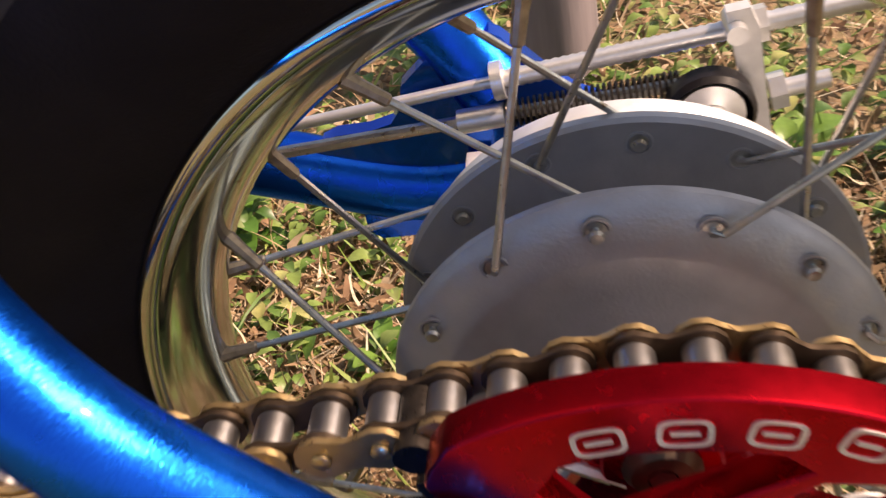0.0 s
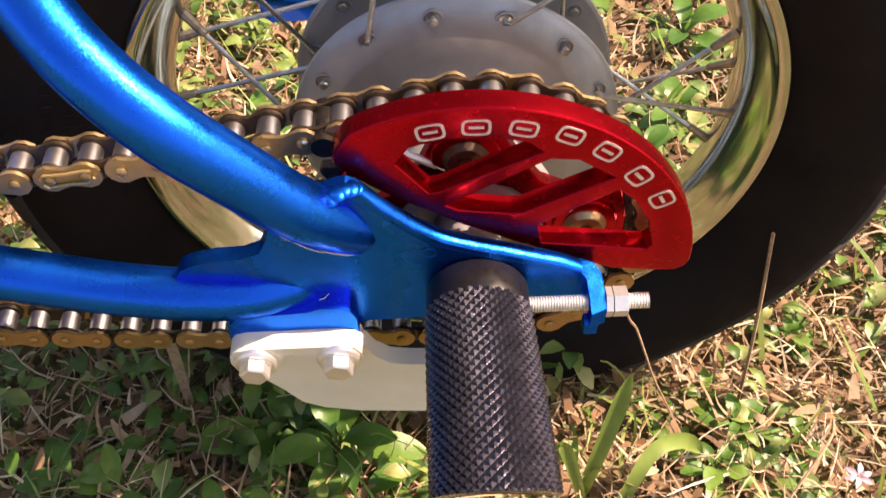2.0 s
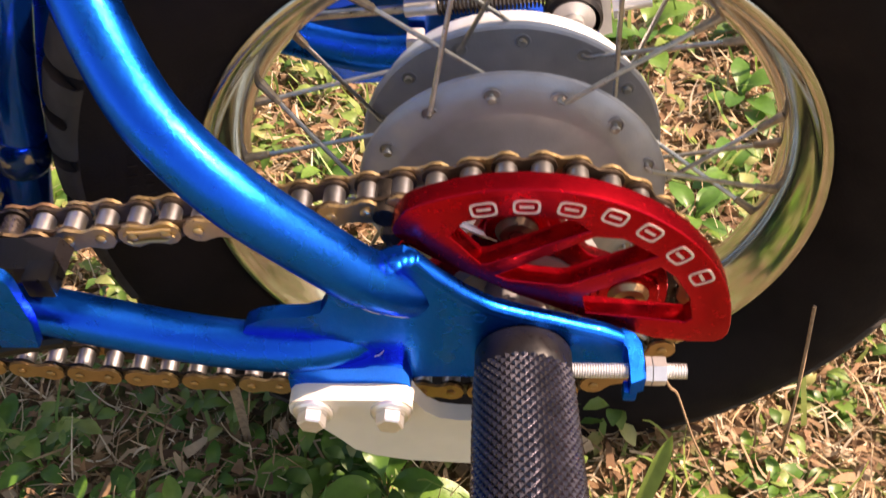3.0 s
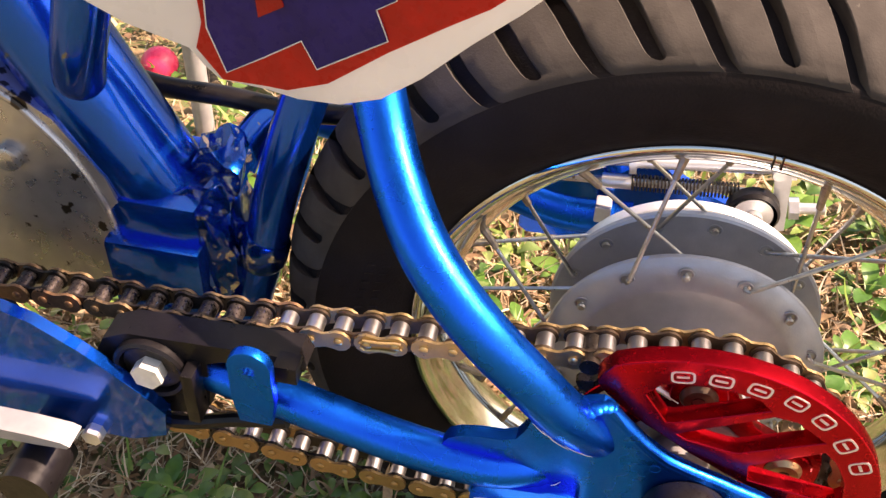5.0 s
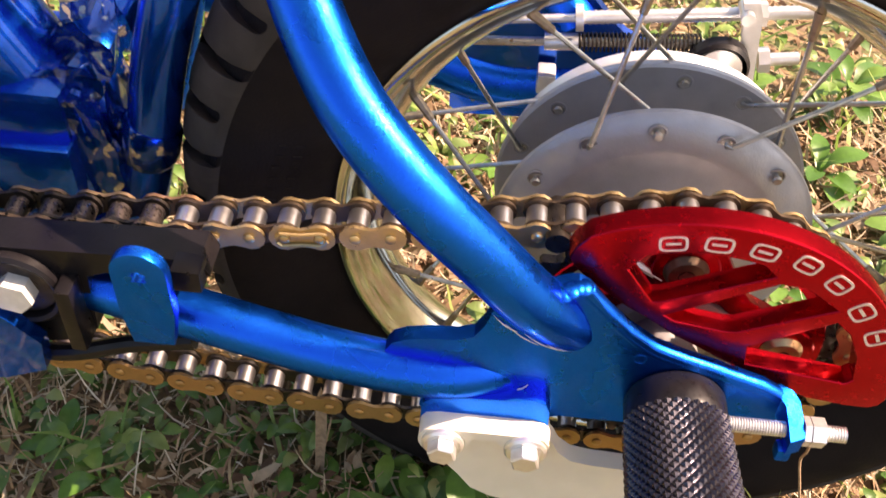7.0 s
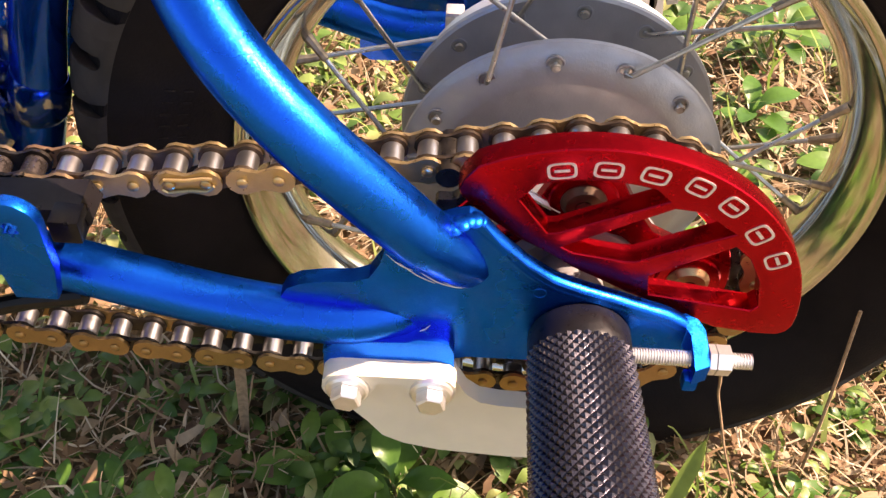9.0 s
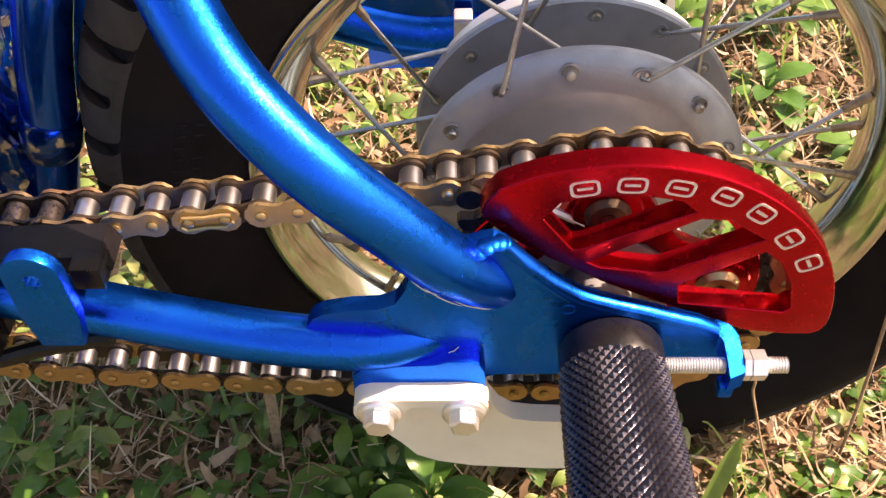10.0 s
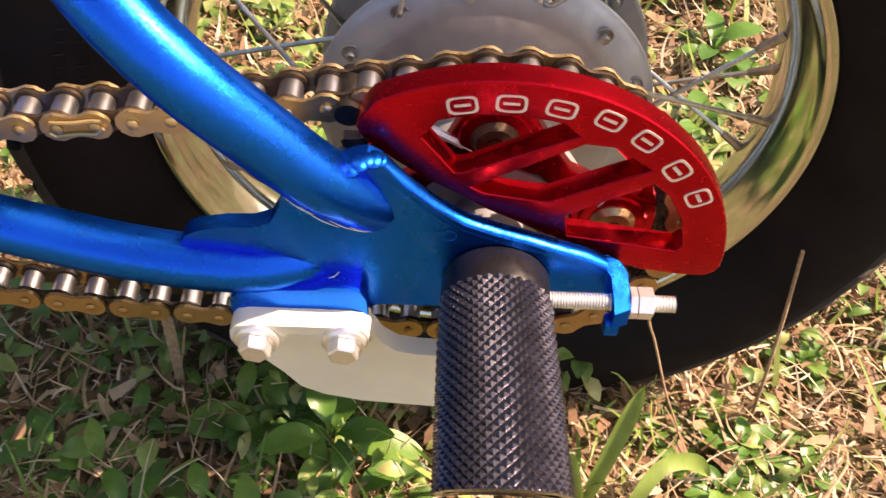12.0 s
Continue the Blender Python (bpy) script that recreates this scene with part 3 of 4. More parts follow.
# red guard in front of the sprocket
def build_guard():
    mid = (2.5, 4.0)
    outer = arc(81.3, -29, 86, 40, mid) + [(83.6, 4), (82.2, 0.6), (79, -1.5), (70, -1.4), (55, 0.8), (40, 8), (17, 20), (0, 29), (-10.5, 36.5), (-19.5, 42), (-31.6, 51.5), (-37.5, 57), (-41.6, 61.8), (-42.6, 64.8), (-41.2, 69)]
    w1 = [(-22, 61.0), (-17.4, 68.4)] + arc(67.6, -13, 16, 8, mid) + [(26.2, 64.2), (-8.5, 46.6), (-11.5, 46.3)]
    w2 = [(-5.8, 39.8), (28.7, 60.8), (38.2, 59.8), (51.0, 50.6), (20.2, 34.4), (16.3, 34.3), (-1.7, 37.2)]
    w3 = [(26.4, 27.4), (52.9, 44.4), (59.1, 38.6), (65.4, 27), (68.2, 14.1), (66.1, 11.6), (28.1, 17.6)]
    guard = part("sprocket_guard", ease(slab(bmesh.new(), outer, -92, -83.5, [w1, w2, w3]), 2.4, segments=3), RED, bike, "red anodised half-moon sprocket guard with slanted ribs")
    # engraved mark: seven plain silver shapes along the upper edge
    y = -92.35
    for x, z, w, h in ((-10.2, 75.6, 9.6, 6.8), (4.4, 77.0, 9.6, 6.8), (19.5, 75.6, 9.6, 6.8), (34.5, 71.7, 9.2, 7.2), (47.0, 63.8, 9.0, 7.6), (58.8, 51.5, 8.4, 8.6), (68.2, 39.2, 7.6, 8.8)):
        a = math.atan2(x - mid[0], z - mid[1])
        c, u, v = Vector((x, 0, z)), Vector((math.cos(a), 0, -math.sin(a))), Vector((math.sin(a), 0, math.cos(a)))
        put = lambda p, q: ((c + u * p + v * q).x, (c + u * p + v * q).z)
        oval = lambda s, n=20: [put(s * w / 2 * math.copysign(abs(math.cos(2 * math.pi * i / n)) ** 0.5, math.cos(2 * math.pi * i / n)), s * h / 2 * math.copysign(abs(math.sin(2 * math.pi * i / n)) ** 0.5, math.sin(2 * math.pi * i / n))) for i in range(n)]
        part("engraved_mark", slab(bmesh.new(), oval(1.0), y, y + 0.5, [oval(0.80)]), SILVER, guard)
        part("engraved_mark", slab(bmesh.new(), [put(-0.26 * w, -0.07 * h), put(0.26 * w, -0.07 * h), put(0.26 * w, 0.07 * h), put(-0.26 * w, 0.07 * h)], y, y + 0.5), SILVER, guard)
    part("guard_mount", rod(bmesh.new(), (-46, -82, 60), (-46, -62, 60), 4.5, 16), BLACK_PLATE, guard)
    return guard


guard = build_guard()


# swingarm: curved upper stay, lower stay, dropout plate
def build_swingarm():
    stay = curve_points([(-37.5, -93, 33), (-46.5, -100, 45), (-56, -104, 57), (-72, -106.4, 77.4), (-87.8, -105.8, 94.8), (-103.2, -99.8, 109.2), (-116.6, -89.8, 121.6), (-129, -73.6, 134.8), (-139.4, -56.4, 151.2), (-149, -40.6, 174.6)])
    arm = part("swingarm", tube(bmesh.new(), stay, 10.7, 28), BLUE, bike, "metallic blue tubular swingarm")
    low = curve_points([(-216, -89, 23.5), (-205, -90.2, 22.2), (-184.2, -92.6, 18.8), (-154.7, -96, 13.6), (-124.5, -98.6, 8.2), (-99, -100, 5.2), (-80, -99, 3.6), (-64, -94.5, 2.2), (-55, -90, 1.2)])
    part("lower_stay", tube(bmesh.new(), low, 9.8, 28), BLUE, arm)
    part("far_stay", tube(bmesh.new(), [Vector((p.x, -p.y, p.z)) for p in stay], 13.2, 24), BLUE, arm)
    part("far_lower_stay", tube(bmesh.new(), curve_points([(-240, 97, 40), (-182, 99, 27), (-124, 99, 9), (-72, 98, -6), (-30, 98, -4)]), 13.2, 24), BLUE, arm)
    part("stay_bridge", tube(bmesh.new(), [(-148, -40, 173), (-149, 0, 182), (-148, 40, 173)], 12, 20), BLUE, arm)
    outer = [(-42, 59.5), (-38.5, 60.2), (-34.5, 58.0), (-27, 48.2), (-17.5, 38.6), (-7.7, 31), (3.2, 26.3), (13.1, 23), (23.7, 19), (34.9, 15), (43.2, 10), (48, 4), (49, -4), (34, -5), (22, -8), (14, -11), (2, -13), (-13, -13.6), (-36, -13.8), (-44, -17), (-86, -20), (-90, -16), (-88, -3),
             (-95, 7.5), (-101.5, 10), (-103.3, 15.5), (-100.8, 20.4), (-96, 23.2), (-87, 25.2), (-77.5, 25.8), (-71.5, 28.6), (-67.8, 36), (-66, 43), (-56, 53)]
    plate = part("dropout_plate", ease(slab(bmesh.new(), outer, -101, -94.5), 1.0), BLUE, arm)
    # rolled upper edge of the plate
    part("rolled_edge", tube(bmesh.new(), curve_points([(-37.6, -97.7, 56.6), (-30, -97.7, 48.4), (-19.6, -97.7, 37.2), (-9.2, -97.7, 28.8), (2.2, -97.7, 23.8), (12.2, -97.7, 20.4), (22.8, -97.7, 16.4), (33.6, -97.7, 12.6), (41, -97.7, 8.4)], 5), 3.5, 16), BLUE, arm)
    # tab bent outwards at the rear end
    bm = bmesh.new()
    tube_pts = [(39.5, -96, 7), (44, -98.2, 6.6), (46.4, -102, 5.6), (46.9, -109, 4.2), (46.9, -115.5, 3.2)]
    rings = []
    for i, (x, y, z) in enumerate(tube_pts):
        h = 5.2 - 0.3 * i
        rings.append([bm.verts.new(P(x + dx, y + dy, z + dz)) for dx, dy, dz in ((-2.8, -1.2, -h - 1), (2.8, 1.2, -h - 1), (2.8, 1.2, h - 0.5), (-2.8, -1.2, h - 0.5))])
    for a, b in zip(rings, rings[1:]):
        for k in range(4):
            bm.faces.new((a[k], a[(k + 1) % 4], b[(k + 1) % 4], b[k]))
    bm.faces.new(rings[0][::-1]), bm.faces.new(rings[-1])
    part("adjuster_tab", ease(bm, 1.2, angle=50), BLUE, arm)
    part("tab_foot", ease(block(bmesh.new(), (42, -115.5, -8), (47.5, -109.5, -1.5), 0), 1.4), BLUE, arm)
    # welds and the small tapped hole
    part("tapped_hole", lathe(bmesh.new(), [(2.5, -100.95), (2.3, -101.08), (2.0, -100.9), (1.6, -99.9), (2.0, -99.4), (1.6, -98.9), (2.0, -98.4), (1.6, -97.5), (0, -97)], centre=(-12.2, 25.6), sides=20), BLUE, arm)
    for x, z, turn, size in ((-60, -1, 14, 11), (-56, 1, 26, 9), (-66, -5, 5, 14), (-52, 3, 40, 6), (-55, 33, -38, 16), (-48, 30, -30, 14), (-61, 38, -40, 12), (-42, 28, -18, 9)):
        u, w = math.cos(radians(turn)), math.sin(radians(turn))
        y = -101.3 if z > 10 else -101.4 - 0.12 * max(0.0, -50 - x)
        part("scuff", tube(bmesh.new(), curve_points([(x - u * size / 2, y, z - w * size / 2), (x, y - 0.15, z - 1.0), (x + u * size / 2, y, z + w * size / 2)], 4), [0.1, 0.2, 0.25, 0.28, 0.3, 0.28, 0.25, 0.2, 0.1], 5), SILVER, arm)
    for x, y, z, r in ((-46, -101, 57.6, 2.6), (-43.6, -102.2, 57.8, 2.9), (-41, -101.4, 58.8, 2.6), (-38.8, -100.2, 59, 2.3), (-36.8, -99.2, 58.4, 2.6), (-34.8, -98.2, 57.2, 2.0)):
        bm = bmesh.new()
        bmesh.ops.create_uvsphere(bm, u_segments=14, v_segments=8, radius=r / 1000, matrix=Matrix.Translation(P(x, y, z)) @ Matrix.Diagonal((1.3, 1.5, 0.7, 1)))
        part("weld", bm, BLUE, arm)
    # bracket ear on the lower stay
    ear = arc(9.5, -90, 90, 12, centre=(-182.5, 60.8)) + [(-173, 40), (-175.5, 25), (-190, 25), (-192, 40)]
    part("bracket_ear", ease(slab(bmesh.new(), ear, -115.5, -111, [arc(2.8, 0, 330, 11, centre=(-182.5, 59))]), 0.8), BLUE, arm)
    # mounting tongue below the plate
    part("guide_tongue", ease(slab(bmesh.new(), [(-89, -20), (-88.5, -7), (-85, -3), (-79, -1.4), (-58, 0), (-54, 1.8), (-46, 1.8), (-42.5, 0), (-40.5, -5), (-40, -20)], -106.5, -100.6), 1.6, angle=30, segments=3), BLUE, arm)
    # pivot tube
    part("pivot_tube", rod(bmesh.new(), (-240, -97, 26), (-240, -80, 26), 16, 24), BLUE_SHADED_CHIPPED, arm)
    return arm


swingarm = build_swingarm()


def bolt_at(name, x, y, z, r=6.0, parent=None, label=""):
    b = part(name, lathe(bmesh.new(), [(0, y + 2.6), (r * 1.42, y + 2.6), (r * 1.42, y + 0.8), (r * 1.25, y), (r * 0.9, y)], centre=(x, z), sides=28), ZINC, parent, label)
    bm = bmesh.new()
    tube(bm, [(x, y + 0.4, z), (x, y - 4.4, z), (x, y - 5.0, z)], [r, r, r * 0.86], 6)
    part("bolt_head", bm, ZINC, b, sharp=25)
    return b


def build_chain_guide():
    shape = [(-88, -24), (-87, -14), (-82, -12.5), (-46, -12.5), (-40.5, -14), (-37.8, -18), (-35, -24), (-29.6, -29), (-22, -30.6), (-12, -31.2), (12, -32.5), (12, -67), (-16, -67), (-44, -64.6), (-58.5, -60.8), (-66.8, -55.8), (-72.5, -46.4), (-78, -39), (-85, -31)]
    g = part("chain_guide", ease(slab(bmesh.new(), shape, -111, -103.5), 1.0, angle=50, segments=2), NYLON, bike, "milky white nylon chain guide", sharp=60)
    lip = [(-88.8, -19), (-88.4, -15), (-86.4, -12.2), (-82, -11), (-46, -10.6), (-41.6, -11.8), (-39.4, -15), (-38.9, -19)]
    lip += [(-48.0 + 9.2 * math.cos(radians(k)), -18.4 + 9.2 * math.sin(radians(k))) for k in range(-10, -171, -20)] + [(-59, -15.5), (-68, -15.5)]
    lip += [(-79.3 + 9.5 * math.cos(radians(k)), -18.8 + 9.5 * math.sin(radians(k))) for k in range(-10, -171, -20)]
    part("guide_flange", ease(slab(bmesh.new(), lip, -114.5, -102.6), 1.2, angle=40, segments=2), NYLON, g, sharp=60)
    bolt_at("flange_bolt", -79.3, -116.8, -18.8, 5.7, g, "zinc plated flange bolt")
    bolt_at("flange_bolt", -48.0, -116.8, -18.4, 5.7, g, "zinc plated flange bolt")
    return g


build_chain_guide()


# chain adjuster: threaded rod, two nuts
def build_adjuster():
    bm = bmesh.new()
    pts, rad = [], []
    for k in range(94):
        pts.append((19.2 + k * 0.5, -109, 3.6))
        rad.append(3.1 if k % 2 else 2.65)
    rod_ = part("adjuster_screw", tube(bm, pts, rad, 14), ZINC, bike, "threaded steel chain adjuster", sharp=80)
    for a, b in ((50.0, 52.4), (52.8, 57.8)):
        n = part("adjuster_nut", ease(hex_prism(bmesh.new(), (a, -109, 3.6), (b, -109, 3.6), 5.6), 0.5), ZINC, rod_)
    return rod_


build_adjuster()


# knurled foot peg on the axle
def build_peg():
    r0, ys = 18.7, -114.0
    collar = part("foot_peg", lathe(bmesh.new(), [(0, -101), (15, -101), (17.8, -101.5), (18.6, -103), (18.8, -113.5), (18.2, -115), (0, -115)], centre=(4.2, 4), sides=64), ANODISED, bike, "black knurled round foot peg with obliquely cut end")
    around, rows_n = 68, 40
    verts, faces = [], []
    cut = lambda a: -189.5 + 7.5 * (1 - math.cos(a)) + (0 if math.cos(a) > 0 else 3.0 * math.cos(a) ** 2)
    for j in range(2 * rows_n + 1):
        for i in range(2 * around):
            a = math.pi * i / around
            f = j / (2 * rows_n)
            y = ys + (cut(a) - ys) * f
            # diamond pyramids between two families of slanted grooves
            rise = min(abs((i + j) % 4 - 2), abs((i - j) % 4 - 2)) / 2
            r = r0 - 0.3 + 2.0 * f + 1.15 * rise
            verts.append(P(4.2 + 2.0 * f + r * math.sin(a), y, 4 + r * math.cos(a)))
    w = 2 * around
    for j in range(2 * rows_n):
        for i in range(w):
            q = [j * w + i, j * w + (i + 1) % w, (j + 1) * w + (i + 1) % w, (j + 1) * w + i]
            # split each square along the valley so that raised diamonds remain
            if (i + j) % 2 == 1:
                faces += [(q[0], q[1], q[3]), (q[1], q[2], q[3])]
            else:
                faces += [(q[0], q[1], q[2]), (q[0], q[2], q[3])]
    # plain lip and bore at the cut end
    last = 2 * rows_n * w
    base = len(verts)
    for r, dy in ((r0 + 1.9, -0.8), (r0 - 1.0, -0.4), (r0 - 2.0, 12.0), (r0 - 2.0, 40.0)):
        for i in range(w):
            a = math.pi * i / around
            verts.append(P(6.2 + r * math.sin(a), cut(a) + dy, 4 + r * math.cos(a)))
    rings = [last, base, base + w, base + 2 * w, base + 3 * w]
    for a, b in zip(rings, rings[1:]):
        for i in range(w):
            faces.append((a + i, a + (i + 1) % w, b + (i + 1) % w, b + i))
    me = mesh_of("knurled_sleeve", verts, faces)
    me.materials.append(KNURL)
    ob = new("knurled_sleeve", me)
    ob.parent = collar
    return collar


build_peg()

# brake side and far parts
def build_far_side():
    outer = [(-38.5, 57), (-35, 55), (-29, 48.5), (-20, 38.5), (-11, 30.5), (0, 25), (14, 19.5), (30, 13), (41, 8), (46, 4), (47, -8), (30, -9), (18, -14), (10, -20), (-2, -23), (-40, -24.5), (-90, -26), (-95, -22), (-95, -8),
             (-99, 6), (-105, 10), (-107, 15), (-104, 20), (-98, 22.5), (-86, 23), (-77, 25.5), (-73, 31), (-71, 40), (-60, 50)]
    # same lacquer as the swingarm, with its shade put into the darker blue
    plate = part("far_dropout", ease(slab(bmesh.new(), outer, 93, 100), 1.0), BLUE_SHADED_CHIPPED, bike, "blue far-side dropout plate")
    part("drum_lug", block(bmesh.new(), (-52, 78, 2), (-43, 90, 13), 1.2), DRUM, plate)
    part("brake_plate", lathe(bmesh.new(), [(0, 40), (50, 40), (53, 42), (53, 46), (40, 52), (16, 58), (16, 92), (0, 92)], sides=72), HUB, plate)
    # threaded brake rod with collar and adjusting nuts
    a, b = Vector((-130, 80, 34)), Vector((84, 82, 61))
    n = 150
    part("brake_rod", tube(bmesh.new(), [a.lerp(b, k / n) for k in range(n + 1)], [2.1 if k < 66 else (3.4 if k % 2 else 3.0) for k in range(n + 1)], 10), ZINC, plate, "silver threaded brake rod", sharp=80)
    part("rod_collar", rod(bmesh.new(), a.lerp(b, 0.43), a.lerp(b, 0.447), 6.5, 20), ZINC, plate)
    part("rod_nut", hex_prism(bmesh.new(), a.lerp(b, 0.80), a.lerp(b, 0.83), 6.0), ZINC, plate)
    # brake cable in its return spring
    c, d = Vector((-130, 80, 25)), Vector((28, 78, 40))
    part("brake_cable", tube(bmesh.new(), [c, c.lerp(d, 0.55), d], 2.2, 10), STEEL, plate)
    part("cable_stop", rod(bmesh.new(), c.lerp(d, 0.50), c.lerp(d, 0.60), 4.2, 16), ZINC, plate)
    coil = []
    for k in range(30 * 10):
        p = c.lerp(d, 0.60 + 0.36 * k / 300)
        coil.append(p + Vector((0, 4.4 * math.cos(2 * math.pi * k / 10), 4.4 * math.sin(2 * math.pi * k / 10))))
    part("return_spring", tube(bmesh.new(), coil, 0.55, 5), BLACK_PLATE, plate, "dark coil return spring")
    lever = part("brake_lever", ease(slab(bmesh.new(), [(34, 66), (41, 67), (44, 60), (46.5, 40), (49, 22), (43, 20), (40, 36), (36, 56)], 72, 77), 0.8), DRUM, plate, "pale forged brake lever")
    part("rubber_boot", lathe(bmesh.new(), [(12.5, 62), (14, 64), (14, 70), (12.5, 72), (10, 72)], centre=(29, 36), sides=32), BLACK, plate)
    part("cam_boss", lathe(bmesh.new(), [(0, 58), (5, 58), (5, 62), (8, 63), (10.5, 63.5), (10.5, 74)], centre=(29, 36), sides=28), ZINC, plate)
    part("pinch_bolt", hex_prism(bmesh.new(), (48, 74, 36), (53, 74, 37), 6), ZINC, plate)
    part("pinch_thread", rod(bmesh.new(), (53, 74, 37), (66, 74, 39), 3.0, 12), ZINC, plate)
    part("lever_pin", rod(bmesh.new(), (37, 68, 60), (37, 82, 60), 3.2, 16), ZINC, plate)


build_far_side()


# frame, engine case and plates ahead of the wheel
def build_frame():
    tube_ = part("main_frame", tube(bmesh.new(), curve_points([(-352, 2, 210), (-322, 2, 150), (-306, 2, 118), (-287, 2, 80), (-268, 3, 42)]), 25.5, 36), BLUE_SHADED_CHIPPED, bike, "scuffed blue main frame tube with chipped paint")
    part("pivot_box", block(bmesh.new(), (-292, -32, -22), (-241, 38, 34), 3.5), BLUE_SHADED_CHIPPED, tube_)
    part("box_cap", block(bmesh.new(), (-289, -26, 22), (-241, 36, 58), 9.0), BLUE_SHADED_CHIPPED, tube_)
    part("box_foot", tube(bmesh.new(), curve_points([(-276, -22, -12), (-262, -26, -8), (-248, -20, -12)]), 7, 14), BLUE_SHADED_CHIPPED, tube_)
    # welded casting between the box and the rear tube, knocked and rusty
    for k, (shape, y0, y1) in enumerate((([(-256, 58), (-240, 66), (-229, 56), (-225, 30), (-231, 4), (-246, 2), (-254, 26)], -14, 14), ([(-246, 52), (-232, 50), (-223, 20), (-229, -8), (-244, -6)], -23, -2), ([(-252, 70), (-238, 76), (-228, 66), (-230, 50), (-248, 54)], -4, 22))):
        bm = ease(slab(bmesh.new(), shape, y0, y1), 3.5, segments=3)
        bmesh.ops.triangulate(bm, faces=bm.faces)
        bmesh.ops.subdivide_edges(bm, edges=bm.edges, cuts=3, use_grid_fill=True)
        for v in bm.verts:
            v.co += Vector((noise.noise(v.co * 95 + Vector((k, 0, 0))), noise.noise(v.co * 95 + Vector((0, 7, k))), noise.noise(v.co * 95 + Vector((3, k, 0))))) * 0.0045
        part("gusset", bm, BLUE_WORN, tube_, "knocked casting with chipped paint", sharp=30)
    part("gusset_bead", tube(bmesh.new(), curve_points([(-274, -20, 40), (-258, -22, 32), (-246, -20, 38), (-240, -12, 52)]), [3.4 + 0.9 * math.sin(k * 1.7) for k in range(25)], 10), BLUE_WORN, tube_)
    part("rear_tube", tube(bmesh.new(), curve_points([(-180, -2, 150), (-186, -6, 128), (-195, -10, 100), (-205, -11, 66), (-212, -11, 36), (-220, -11, 6), (-230, -11, -28)]), 10.8, 24), BLUE_SHADED_CHIPPED, tube_)
    part("tube_collar", tube(bmesh.new(), [(-211.5, -11, 38), (-213, -11, 34), (-216, -11, 22), (-217, -11, 18)], [11.2, 13.0, 13.0, 11.2], 24), BLUE_WORN, tube_)
    part("front_tube", tube(bmesh.new(), curve_points([(-250, -44, 222), (-266, -42, 172), (-277, -36, 142), (-283, -28, 124)]), [11.5] * 18 + [11.5, 11.5, 11, 10, 8.5, 6.5, 4], 22), BLUE_SHADED_CHIPPED, tube_)
    part("side_lug", tube(bmesh.new(), curve_points([(-238, 22, 50), (-234, 34, 60), (-226, 46, 66), (-214, 54, 64)]), 9.5, 18), BLUE_SHADED_CHIPPED, tube_)
    part("far_rail", tube(bmesh.new(), curve_points([(-196, 30, 120), (-200, 34, 90), (-210, 36, 50), (-222, 36, 10)]), 7, 18), BLUE, tube_)
    case = part("engine_case", ease(slab(bmesh.new(), [(-430, 140), (-336, 122), (-306, 100), (-286, 68), (-278, 36), (-284, 4), (-314, -26), (-430, -32)], -24, 30), 6.0, segments=4), ENGINE, bike, "grey oily engine case")
    part("case_rim", tube(bmesh.new(), curve_points([(-430, -24, 134), (-340, -24, 116), (-312, -24, 95), (-294, -24, 65), (-287, -24, 35), (-292, -24, 6)]), 2.2, 10), ENGINE, case)
    part("case_bolt", lathe(bmesh.new(), [(7, -24), (7, -28), (5, -29), (0, -29)], centre=(-334, 74), sides=18), ENGINE, case)
    part("hose", tube(bmesh.new(), curve_points([(-340, 47, 94), (-294, 47, 77), (-250, 47, 75), (-212, 47, 72), (-170, 47, 76)]), 5.6, 16), BLACK, bike, "black rubber hose")


build_frame()


